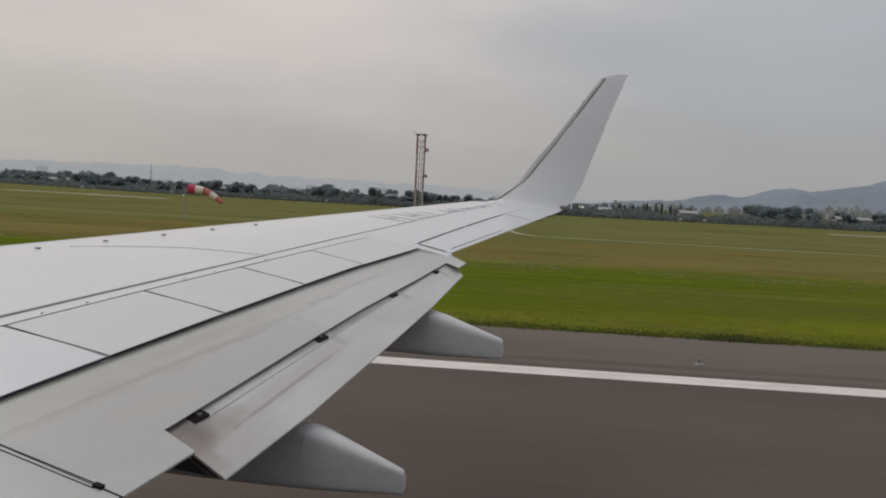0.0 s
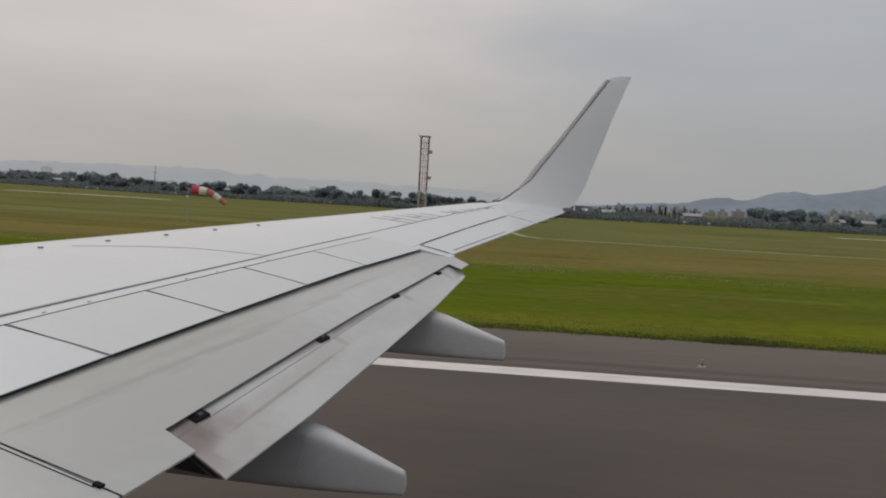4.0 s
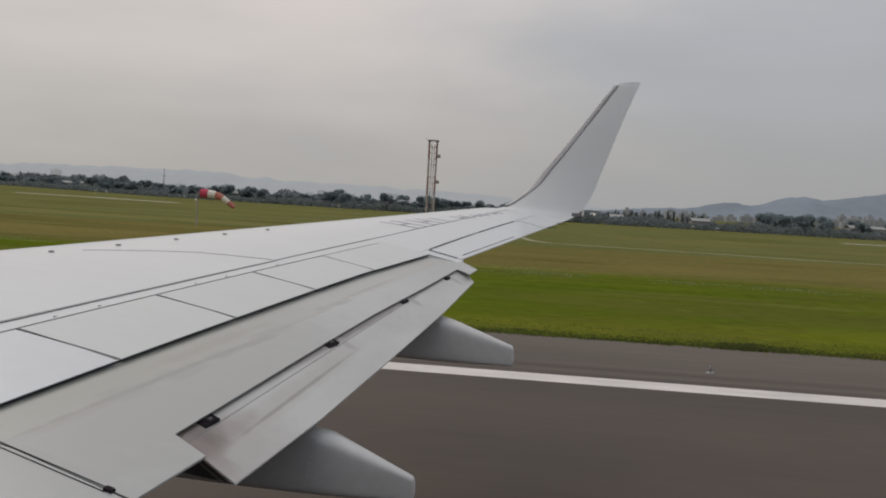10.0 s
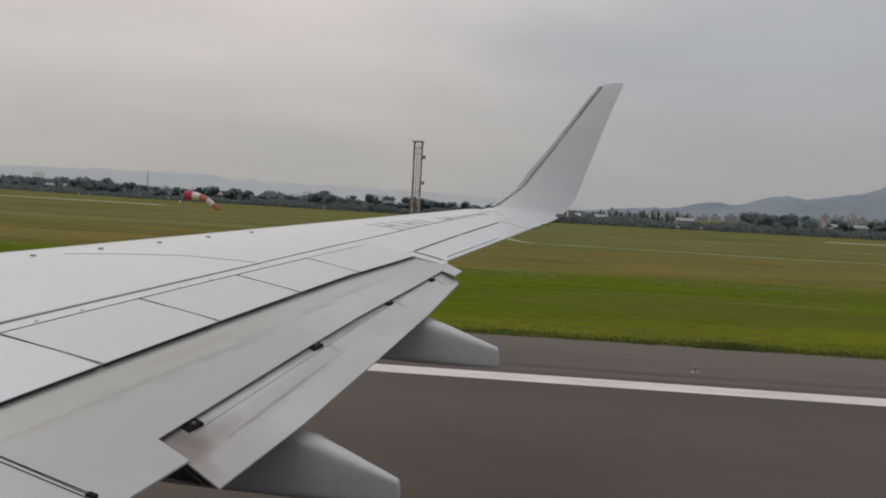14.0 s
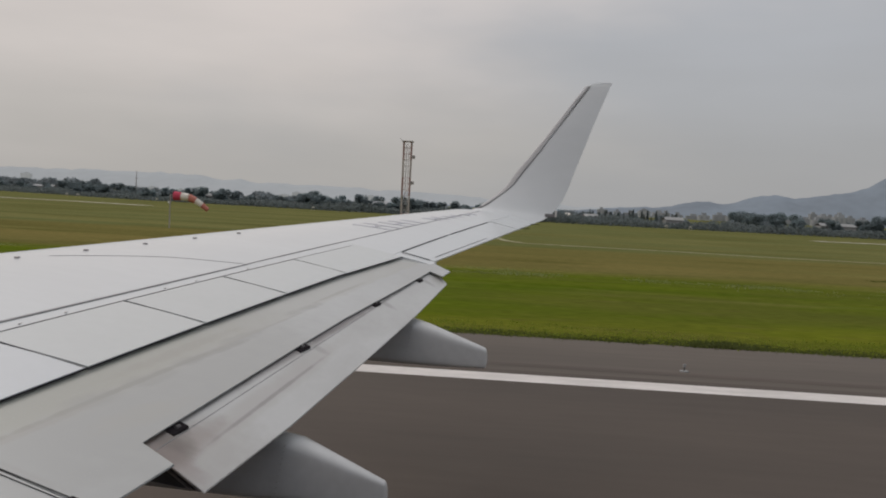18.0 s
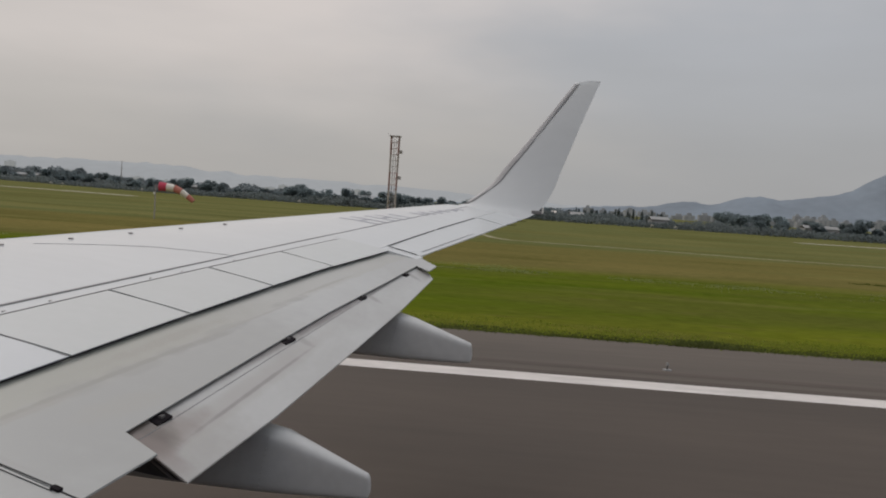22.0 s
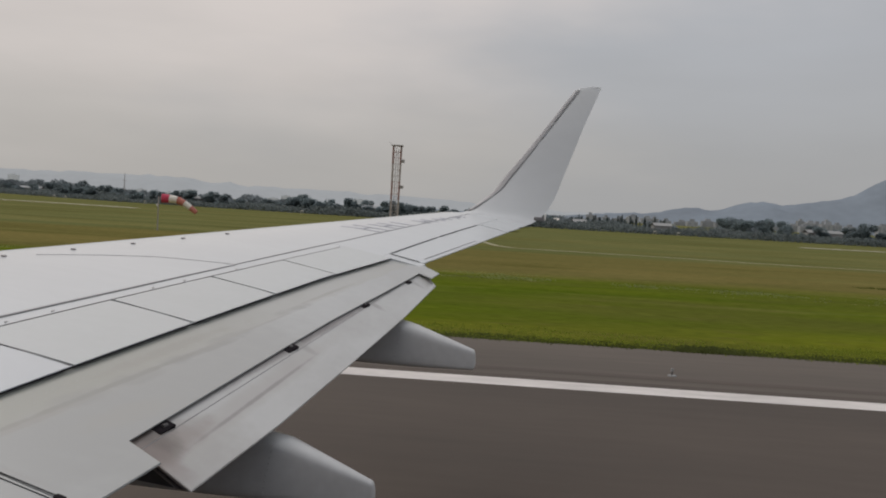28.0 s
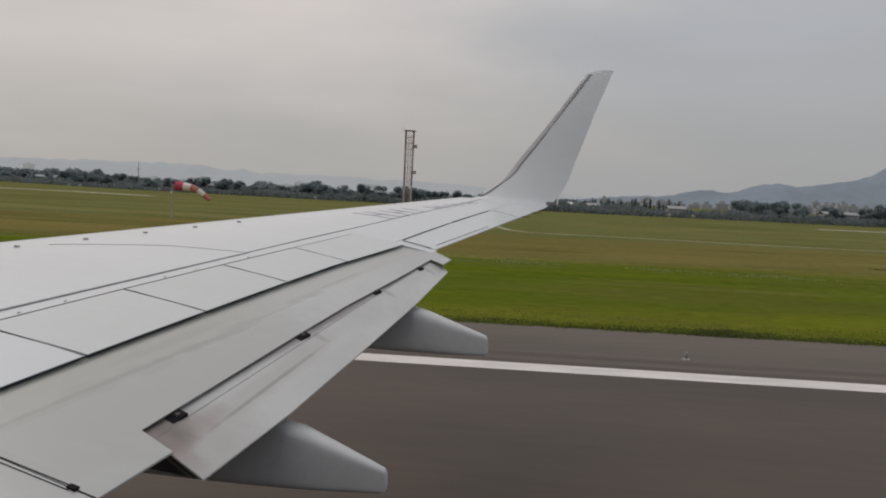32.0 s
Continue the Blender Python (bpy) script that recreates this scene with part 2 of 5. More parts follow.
M_CLUMP = mat("field_weeds", (0.105, 0.130, 0.026), leaf=0.6, spec=0.0, rough=0.85, vary=0.25, scale=0.5, fine=3)
M_PALE = mat("pale_weed_heads", (0.30, 0.34, 0.13), leaf=0.5, spec=0.1, rough=0.85, vary=0.25, scale=0.5, fine=3)
M_TRUNK = mat("bark", (0.07, 0.055, 0.04), rough=0.9, vary=0.2)
# leaf colours below are raised and blued: distance haze painted into the foliage
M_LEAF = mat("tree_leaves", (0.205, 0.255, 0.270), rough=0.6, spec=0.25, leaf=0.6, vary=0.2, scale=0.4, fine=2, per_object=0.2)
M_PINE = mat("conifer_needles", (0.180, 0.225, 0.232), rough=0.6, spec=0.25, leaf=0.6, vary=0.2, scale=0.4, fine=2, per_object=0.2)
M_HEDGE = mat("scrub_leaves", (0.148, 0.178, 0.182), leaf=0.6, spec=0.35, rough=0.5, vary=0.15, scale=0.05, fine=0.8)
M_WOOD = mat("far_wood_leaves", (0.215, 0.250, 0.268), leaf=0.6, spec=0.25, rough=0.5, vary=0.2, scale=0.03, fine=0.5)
M_SOCK = mat("windsock_fabric", (0.50, 0.05, 0.10), rough=0.8, vary=0.1)
M_RED = mat("red_paint", (0.46, 0.155, 0.115), rough=0.55, vary=0.08, scale=1.5, fine=12)
M_CREAM = mat("white_paint", (0.70, 0.66, 0.60), rough=0.55, vary=0.06, scale=1.5, fine=12)
M_BROWN = mat("brown_cabinet_paint", (0.12, 0.05, 0.045), rough=0.6, vary=0.12)
M_STEEL = mat("galvanised_steel", (0.36, 0.34, 0.335), rough=0.55, metal=0.3, vary=0.1)
M_RUSTY = mat("orange_mast_paint", (0.33, 0.20, 0.18), rough=0.6, vary=0.1)
M_MAST = mat("dull_white_mast_paint", (0.43, 0.385, 0.36), rough=0.6, vary=0.1)
M_SIGNBLK = mat("black_sign_face", (0.02, 0.02, 0.022), rough=0.5, vary=0.1)
M_SIGNRED = mat("red_sign_face", (0.55, 0.07, 0.035), rough=0.5, vary=0.1)
M_SIGNWHITE = mat("white_sign_paint", (0.78, 0.78, 0.76), rough=0.6, vary=0.05)
# distance haze is mixed into the tower colours; skyline walls also glow
M_CITY = mat("far_tower_wall", (0.335, 0.355, 0.38), rough=0.9, vary=0.04, scale=0.01, fine=0.05, per_object=0.14, spec=0.0)
M_CITYWIN = mat("far_tower_windows", (0.295, 0.315, 0.34), rough=0.7, vary=0.04, spec=0.0)
M_CITYFAR = mat("haze_lit_tower_wall", (0.326, 0.340, 0.351), rough=0.9, vary=0.03, scale=0.01, fine=0.05, per_object=0.06, spec=0.0, glow=0.42)
M_SHED = mat("shed_wall", (0.27, 0.275, 0.275), rough=0.8, vary=0.06, per_object=0.12)
M_ROOF = mat("shed_roof", (0.26, 0.27, 0.28), rough=0.7, vary=0.06, per_object=0.15)
M_TEAL = mat("teal_roof", (0.16, 0.33, 0.31), rough=0.6, vary=0.08)
# haze is painted into the hill colours and lifted by a faint glow
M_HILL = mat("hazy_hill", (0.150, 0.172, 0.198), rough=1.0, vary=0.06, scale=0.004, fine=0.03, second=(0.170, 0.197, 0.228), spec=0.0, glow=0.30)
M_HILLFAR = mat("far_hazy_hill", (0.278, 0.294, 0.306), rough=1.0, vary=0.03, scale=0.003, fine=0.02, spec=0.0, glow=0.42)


def grass_material():
    """Mown airfield grass: greener near the pavement, straw-coloured further out, in long uneven swathes."""
    m = bpy.data.materials.new("airfield_grass")
    m.use_nodes = True
    n, l = m.node_tree.nodes, m.node_tree.links
    p = n["Principled BSDF"]
    p.inputs["Roughness"].default_value, p.inputs["Specular IOR Level"].default_value = 0.95, 0.0
    co = n.new("ShaderNodeTexCoord")
    sep = n.new("ShaderNodeSeparateXYZ"); l.new(co.outputs["Object"], sep.inputs[0])

    def noise_at(scale, stretch, detail=5):
        mp = n.new("ShaderNodeMapping"); mp.inputs["Scale"].default_value = stretch
        t = n.new("ShaderNodeTexNoise"); t.inputs["Scale"].default_value, t.inputs["Detail"].default_value = scale, detail
        l.new(co.outputs["Object"], mp.inputs[0]); l.new(mp.outputs[0], t.inputs["Vector"])
        return t.outputs["Fac"]

    swathe = noise_at(0.045, (0.16, 1.7, 1))
    clump = noise_at(0.42, (0.16, 1.0, 1))
    blade = noise_at(4.0, (0.30, 1.0, 1), 4)
    shift = n.new("ShaderNodeMath"); shift.operation = "MULTIPLY_ADD"
    l.new(swathe, shift.inputs[0]); shift.inputs[1].default_value = 26.0
    l.new(sep.outputs["Y"], shift.inputs[2])
    pick = n.new("ShaderNodeMapRange")
    pick.inputs["From Min"].default_value, pick.inputs["From Max"].default_value = 0.36, 0.66
    l.new(clump, pick.inputs["Value"])
    pick2 = n.new("ShaderNodeMapRange")
    pick2.inputs["From Min"].default_value, pick2.inputs["From Max"].default_value = 0.38, 0.62
    l.new(swathe, pick2.inputs["Value"])
    # lush strip by the pavement, deep green, dry brown, then olive out to the fence
    both = None
    for lo, hi, fac, c0, c1 in ((0, 0, pick, (0.140, 0.156, 0.016, 1), (0.102, 0.127, 0.011, 1)), (43, 56, pick, (0.106, 0.134, 0.013, 1), (0.076, 0.108, 0.010, 1)),
                                (66, 78, pick2, (0.174, 0.147, 0.051, 1), (0.138, 0.126, 0.042, 1)), (104, 118, pick2, (0.164, 0.160, 0.062, 1), (0.126, 0.136, 0.052, 1))):
        pair = n.new("ShaderNodeMix"); pair.data_type = "RGBA"
        pair.inputs[6].default_value, pair.inputs[7].default_value = c0, c1
        l.new(fac.outputs[0], pair.inputs[0])
        if both is None:
            both = pair
            continue
        zone = n.new("ShaderNodeMapRange"); zone.interpolation_type = "SMOOTHSTEP"
        zone.inputs["From Min"].default_value, zone.inputs["From Max"].default_value = lo, hi
        l.new(shift.outputs[0], zone.inputs["Value"])
        over = n.new("ShaderNodeMix"); over.data_type = "RGBA"
        l.new(zone.outputs[0], over.inputs[0]); l.new(both.outputs[2], over.inputs[6]); l.new(pair.outputs[2], over.inputs[7])
        both = over
    for scale, stretch, lo, hi, tint in ((0.16, (0.22, 1.2, 1), 0.54, 0.70, (0.215, 0.195, 0.070, 1)), (0.20, (0.30, 1.0, 1), 0.56, 0.72, (0.058, 0.072, 0.014, 1)), (0.9, (0.3, 1.0, 1), 0.60, 0.74, (0.140, 0.108, 0.040, 1)), (0.06, (0.5, 1.3, 1), 0.50, 0.62, (0.105, 0.098, 0.030, 1)), (2.2, (0.5, 1.0, 1), 0.62, 0.72, (0.060, 0.080, 0.014, 1))):
        band = n.new("ShaderNodeMapRange"); band.inputs["From Min"].default_value, band.inputs["From Max"].default_value = lo, hi
        band.inputs["To Max"].default_value = 0.46
        l.new(noise_at(scale, stretch), band.inputs["Value"])
        over = n.new("ShaderNodeMix"); over.data_type = "RGBA"; over.inputs[7].default_value = tint
        l.new(band.outputs[0], over.inputs[0]); l.new(both.outputs[2], over.inputs[6])
        both = over
    grain = n.new("ShaderNodeMapRange"); grain.inputs["From Min"].default_value, grain.inputs["From Max"].default_value = 0.25, 0.75
    grain.inputs["To Min"].default_value, grain.inputs["To Max"].default_value = 0.74, 1.24
    l.new(blade, grain.inputs["Value"])
    mul = n.new("ShaderNodeMix"); mul.data_type, mul.blend_type = "RGBA", "MULTIPLY"; mul.inputs[0].default_value = 1
    l.new(both.outputs[2], mul.inputs[6]); l.new(grain.outputs[0], mul.inputs[7])
    l.new(mul.outputs[2], p.inputs["Base Color"])
    bp = n.new("ShaderNodeBump"); bp.inputs["Strength"].default_value, bp.inputs["Distance"].default_value = 0.5, 0.08
    l.new(blade, bp.inputs["Height"]); l.new(bp.outputs[0], p.inputs["Normal"])
    return m


M_GRASS = grass_material()


def soil_shade_patch(m, centre, along, reach, colour, strength, ragged=0.5):
    """Adds a soft soiled or shaded patch to a paint: an ellipse lying along a way, broken up by noise."""
    n, l = m.node_tree.nodes, m.node_tree.links
    p = n["Principled BSDF"]
    before = p.inputs["Base Color"].links[0].from_socket
    co = n.new("ShaderNodeTexCoord")
    d = Vector((*along, 0)).normalized()
    off = n.new("ShaderNodeVectorMath"); off.operation = "SUBTRACT"; off.inputs[1].default_value = (*centre, 0)
    l.new(co.outputs["Object"], off.inputs[0])
    squares = []
    for axis, r in ((d, reach[0]), (Vector((-d.y, d.x, 0)), reach[1])):
        dot = n.new("ShaderNodeVectorMath"); dot.operation = "DOT_PRODUCT"; dot.inputs[1].default_value = axis / r
        l.new(off.outputs[0], dot.inputs[0])
        sq = n.new("ShaderNodeMath"); sq.operation = "POWER"; sq.inputs[1].default_value = 2.0
        ab = n.new("ShaderNodeMath"); ab.operation = "ABSOLUTE"
        l.new(dot.outputs["Value"], ab.inputs[0]); l.new(ab.outputs[0], sq.inputs[0])
        squares.append(sq.outputs[0])
    add = n.new("ShaderNodeMath"); add.operation = "ADD"
    l.new(squares[0], add.inputs[0]); l.new(squares[1], add.inputs[1])
    tx = n.new("ShaderNodeTexNoise"); tx.inputs["Scale"].default_value, tx.inputs["Detail"].default_value = 7.0, 4
    l.new(co.outputs["Object"], tx.inputs["Vector"])
    rag = n.new("ShaderNodeMath"); rag.operation = "MULTIPLY_ADD"; rag.inputs[1].default_value = ragged * 2
    l.new(tx.outputs["Fac"], rag.inputs[0]); l.new(add.outputs[0], rag.inputs[2])
    fall = n.new("ShaderNodeMapRange"); fall.interpolation_type = "SMOOTHSTEP"
    fall.inputs["From Min"].default_value, fall.inputs["From Max"].default_value = ragged, 1.0 + ragged
    fall.inputs["To Min"].default_value, fall.inputs["To Max"].default_value = strength, 0.0
    l.new(rag.outputs[0], fall.inputs["Value"])
    mix = n.new("ShaderNodeMix"); mix.data_type = "RGBA"; mix.inputs[7].default_value = (*colour, 1)
    l.new(fall.outputs[0], mix.inputs[0]); l.new(before, mix.inputs[6]); l.new(mix.outputs[2], p.inputs["Base Color"])


def soil_band(m, start, along, width, colour, strength, wobble=0.08):
    """Tints a paint on one side of a line, up to a ragged border."""
    n, l = m.node_tree.nodes, m.node_tree.links
    p = n["Principled BSDF"]
    before = p.inputs["Base Color"].links[0].from_socket
    co = n.new("ShaderNodeTexCoord")
    d = Vector((*along, 0)).normalized()
    off = n.new("ShaderNodeVectorMath"); off.operation = "SUBTRACT"; off.inputs[1].default_value = (*start, 0)
    l.new(co.outputs["Object"], off.inputs[0])
    dot = n.new("ShaderNodeVectorMath"); dot.operation = "DOT_PRODUCT"; dot.inputs[1].default_value = (d.y, -d.x, 0)
    l.new(off.outputs[0], dot.inputs[0])
    tx = n.new("ShaderNodeTexNoise"); tx.inputs["Scale"].default_value, tx.inputs["Detail"].default_value = 3.5, 6
    l.new(co.outputs["Object"], tx.inputs["Vector"])
    wob = n.new("ShaderNodeMath"); wob.operation = "MULTIPLY_ADD"; wob.inputs[1].default_value = wobble * 2
    l.new(tx.outputs["Fac"], wob.inputs[0]); l.new(dot.outputs["Value"], wob.inputs[2])
    fall = n.new("ShaderNodeMapRange"); fall.interpolation_type = "SMOOTHSTEP"
    fall.inputs["From Min"].default_value, fall.inputs["From Max"].default_value = width + wobble - 0.035, width + wobble + 0.02
    fall.inputs["To Min"].default_value, fall.inputs["To Max"].default_value = strength, 0.0
    l.new(wob.outputs[0], fall.inputs["Value"])
    mix = n.new("ShaderNodeMix"); mix.data_type = "RGBA"; mix.inputs[7].default_value = (*colour, 1)
    l.new(fall.outputs[0], mix.inputs[0]); l.new(before, mix.inputs[6]); l.new(mix.outputs[2], p.inputs["Base Color"])


# soot, grease and water marks on the flaps, plus shade painted in where noted
SLOT, RIDGE, LIP = (1.06, 5.48), (0.299, 1.868), (0.2585, 1.0)
soil_shade_patch(M_AFT, (-1.70, 5.05), (0.5, 1.0), (0.60, 0.34), (0.36, 0.345, 0.325), 0.5, 0.5)
soil_shade_patch(M_AFT, (-1.63, 5.65), RIDGE, (2.2, 0.105), (0.42, 0.405, 0.39), 0.75, 0.35)
soil_shade_patch(M_AFT, (-1.80, 4.93), RIDGE, (0.62, 0.125), (0.25, 0.21, 0.19), 0.6, 0.3)
soil_shade_patch(M_AFT, (-1.96, 4.88), (1.0, 0.2), (0.30, 0.30), (0.12, 0.095, 0.08), 0.95, 0.3)
soil_shade_patch(M_AFT, (-1.78, 4.78), (1.0, -0.3), (0.30, 0.13), (0.26, 0.215, 0.20), 0.55, 0.4)
soil_shade_patch(M_AFT, (-1.555, 5.95), RIDGE, (1.15, 0.020), (0.25, 0.24, 0.23), 0.75, 0.35)
# dark streak: contact shade below the main flap's edge, painted along the slot
soil_shade_patch(M_AFT, (-1.47, 7.56), SLOT, (4.2, 0.075), (0.14, 0.12, 0.12), 0.9, 0.2)
for sx, sy in ((-1.52, 7.00), (-1.20, 8.62), (-0.95, 9.84)):
    soil_shade_patch(M_AFT, (sx, sy), (0.75, -0.3), (0.16, 0.07), (0.30, 0.295, 0.28), 0.6, 0.4)
# wide darker patch: dimmer light towards the root, put into the flap colour
soil_shade_patch(M_FLAP, (-2.55, 4.7), LIP, (3.6, 1.6), (0.325, 0.340, 0.338), 0.95, 0.3)
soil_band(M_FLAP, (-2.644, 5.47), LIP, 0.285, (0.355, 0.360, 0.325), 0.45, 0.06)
soil_shade_patch(M_FLAP, (-2.62, 5.10), LIP, (2.6, 0.30), (0.335, 0.346, 0.305), 0.6, 0.3)
soil_shade_patch(M_FLAP, (-2.34, 5.45), LIP, (1.5, 0.034), (0.25, 0.25, 0.235), 0.75, 0.55)
soil_shade_patch(M_FLAP, (-2.08, 6.35), (0.30, 1.0), (0.55, 0.045), (0.25, 0.25, 0.24), 0.6, 0.6)
soil_shade_patch(M_FLAP, (-2.30, 6.20), LIP, (0.9, 0.07), (0.30, 0.295, 0.275), 0.5, 0.6)
soil_shade_patch(M_FLAP, (-1.62, 8.55), LIP, (0.8, 0.03), (0.29, 0.29, 0.275), 0.5, 0.6)
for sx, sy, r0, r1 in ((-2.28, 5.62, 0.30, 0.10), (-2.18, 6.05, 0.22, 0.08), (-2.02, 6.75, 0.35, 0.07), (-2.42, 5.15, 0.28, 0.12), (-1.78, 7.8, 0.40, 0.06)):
    soil_shade_patch(M_FLAP, (sx, sy), (0.33, 1.0), (r0, r1), (0.275, 0.285, 0.28), 0.45, 0.7)
soil_shade_patch(M_FLAP, (-2.10, 5.10), (0.4, 1.0), (0.5, 0.14), (0.34, 0.345, 0.325), 0.5, 0.6)
soil_shade_patch(M_FLAP, (-2.50, 4.72), LIP, (0.6, 0.05), (0.30, 0.30, 0.285), 0.55, 0.5)
soil_shade_patch(M_FLAP, (-1.95, 7.0), LIP, (1.2, 0.022), (0.31, 0.31, 0.295), 0.5, 0.55)


# ---------------------------------------------------------------- mesh helpers
def part(name, bm, material, parent=None, label="", smooth=False):
    bmesh.ops.recalc_face_normals(bm, faces=bm.faces)
    me = bpy.data.meshes.new(name)
    bm.to_mesh(me)
    bm.free()
    me.materials.append(material)
    if smooth:
        for f in me.polygons:
            f.use_smooth = True
    ob = new(name, me)
    if parent is not None:
        ob.parent = parent
    if label:
        tagged(ob, label=label)
    return ob


def share(name, me, parent, loc=(0, 0, 0), rot=0.0):
    ob = new(name, me)
    ob.parent, ob.location, ob.rotation_euler = parent, loc, (0, 0, rot)
    return ob


def thing(name, loc, label, category, group="", kind=""):
    return tagged(new(name), label, category, group, kind) if loc is None else _placed(name, loc, label, category, group, kind)


def _placed(name, loc, label, category, group, kind):
    ob = new(name)
    ob.location = loc
    ob.empty_display_size = 0.2
    return tagged(ob, label, category, group, kind)


def box(bm, lo, hi, bevel=0.0):
    made = bmesh.ops.create_cube(bm, size=1.0)["verts"]
    for v in made:
        v.co = Vector([lo[i] + (v.co[i] + 0.5) * (hi[i] - lo[i]) for i in range(3)])
    if bevel:
        edges = {e for v in made for e in v.link_edges}
        bmesh.ops.bevel(bm, geom=list(edges), offset=bevel, segments=2, affect="EDGES", profile=0.6)
    return bm


def tube(bm, a, b, r0, r1=None, sides=8):
    a, b = Vector(a), Vector(b)
    r1 = r0 if r1 is None else r1
    m = Matrix.Translation((a + b) / 2) @ (b - a).to_track_quat("Z", "Y").to_matrix().to_4x4()
    bmesh.ops.create_cone(bm, cap_ends=True, segments=sides, radius1=r0, radius2=r1, depth=(b - a).length, matrix=m)
    return bm


def slab(bm, grid, drop):
    """A closed sheet: grid is rows of points of its upper face; drop is the way down to its lower face."""
    rows, cols = len(grid), len(grid[0])
    top = [[bm.verts.new(p) for p in row] for row in grid]
    low = [[bm.verts.new(Vector(p) + Vector(drop)) for p in row] for row in grid]
    for i in range(rows - 1):
        for j in range(cols - 1):
            bm.faces.new((top[i][j], top[i + 1][j], top[i + 1][j + 1], top[i][j + 1]))
            bm.faces.new((low[i][j], low[i][j + 1], low[i + 1][j + 1], low[i + 1][j]))
    for i in range(rows - 1):
        bm.faces.new((top[i][0], low[i][0], low[i + 1][0], top[i + 1][0]))
        bm.faces.new((top[i][-1], top[i + 1][-1], low[i + 1][-1], low[i][-1]))
    for j in range(cols - 1):
        bm.faces.new((top[0][j], top[0][j + 1], low[0][j + 1], low[0][j]))
        bm.faces.new((top[-1][j], low[-1][j], low[-1][j + 1], top[-1][j + 1]))
    return bm


def lerp(a, b, t):
    return a + (b - a) * t


def flat(name, points, z, material, label, category, kind="structure", parent=None):
    """A flat patch of pavement or paint, its edge given in order."""
    bm = bmesh.new()
    bm.faces.new([bm.verts.new((x, y, z)) for x, y in points])
    bmesh.ops.triangulate(bm, faces=bm.faces)
    for f in bm.faces:
        if f.normal.z < 0:
            f.normal_flip()
    me = bpy.data.meshes.new(name)
    bm.to_mesh(me)
    bm.free()
    me.materials.append(material)
    ob = new(name, me)
    if parent is not None:
        ob.parent = parent
    else:
        tagged(ob, label, category, "", kind)
    return ob


def ribbon(name, centre, width, z, material, label, parent=None):
    """A painted line of even width along a smooth way."""
    bm = bmesh.new()
    pts = [Vector((x, y, 0)) for x, y in centre]
    left, right = [], []
    for i, p in enumerate(pts):
        d = (pts[min(i + 1, len(pts) - 1)] - pts[max(i - 1, 0)]).normalized()
        nrm = Vector((-d.y, d.x, 0)) * width / 2
        left.append(bm.verts.new((p.x + nrm.x, p.y + nrm.y, z)))
        right.append(bm.verts.new((p.x - nrm.x, p.y - nrm.y, z)))
    for i in range(len(pts) - 1):
        bm.faces.new((right[i], right[i + 1], left[i + 1], left[i]))
    me = bpy.data.meshes.new(name)
    bm.to_mesh(me)
    bm.free()
    me.materials.append(material)
    ob = new(name, me)
    if parent is not None:
        ob.parent = parent
        return ob
    return tagged(ob, label, "marking", "", "structure")


# ---------------------------------------------------------------- ground and pavements
bm = bmesh.new()
bmesh.ops.create_grid(bm, x_segments=8, y_segments=8, size=4600)
tagged(part("ground", bm, M_GRASS), "olive and green mown airfield grass reaching the horizon", "grass", kind="structure")

R_IN, R_OUT, S_OUT = -25.0, 22.5, 28.6        # runway edges and the shoulder's outer edge
X_FWD, X_AFT, X_CONC = -1500.0, 420.0, 215.0  # runway ends, and where the concrete begins
flat("shoulder", [(X_FWD, R_OUT), (X_AFT, R_OUT), (X_AFT, S_OUT), (X_FWD, S_OUT)], 0.004, M_SHOULDER, "worn grey-brown asphalt runway shoulder", "pavement")
flat("shoulder_far_side", [(X_FWD, -32), (X_AFT, -32), (X_AFT, R_IN), (X_FWD, R_IN)], 0.004, M_SHOULDER, "worn grey-brown asphalt runway shoulder", "pavement")
flat("runway", [(X_FWD, R_IN), (X_CONC, R_IN), (X_CONC, R_OUT), (X_FWD, R_OUT)], 0.006, M_RUNWAY, "dark tyre-streaked asphalt runway surface", "runway")
flat("runway_concrete", [(X_CONC, R_IN), (X_AFT, R_IN), (X_AFT, R_OUT), (X_CONC, R_OUT)], 0.005, M_JOINT, "tan concrete runway end with dark joints", "runway")
bm = bmesh.new()
slab(bm, [[(0.02, 0.02, 0.012), (7.48, 0.02, 0.012)], [(0.02, 7.88, 0.012), (7.48, 7.88, 0.012)]], (0, 0, -0.008))
slab_me = bpy.data.meshes.new("concrete_slab")
bmesh.ops.recalc_face_normals(bm, faces=bm.faces)
bm.to_mesh(slab_me); bm.free(); slab_me.materials.append(M_CONC)
conc = bpy.data.objects["runway_concrete"]
for i in range(27):
    for j in range(6):
        share("concrete_slab", slab_me, conc, (X_CONC + 1 + i * 7.5, R_IN + 0.1 + j * 7.9, 0))

# taxiways, all flush with the shoulder
flat("taxiway", [(95, S_OUT), (150, S_OUT), (165, 40), (318, 78), (560, 150), (560, 215), (320, 112), (170, 85), (120, 62), (105, 45)], 0.003, M_TAXI, "weathered grey asphalt taxiway", "taxiway")
flat("taxiway_entry", [(317, S_OUT), (420, S_OUT), (480, 120), (470, 180), (380, 120), (330, 80), (312, 74), (318, 60), (320, 45)], 0.0035, M_TAXI, "wide weathered asphalt taxiway entry", "taxiway")
flat("exit_taxiway", [(-455, S_OUT), (-345, S_OUT), (-392, 48), (-420, 88), (-900, 128), (-900, 108), (-470, 62)], 0.003, M_TAXI, "pale asphalt exit taxiway", "taxiway")
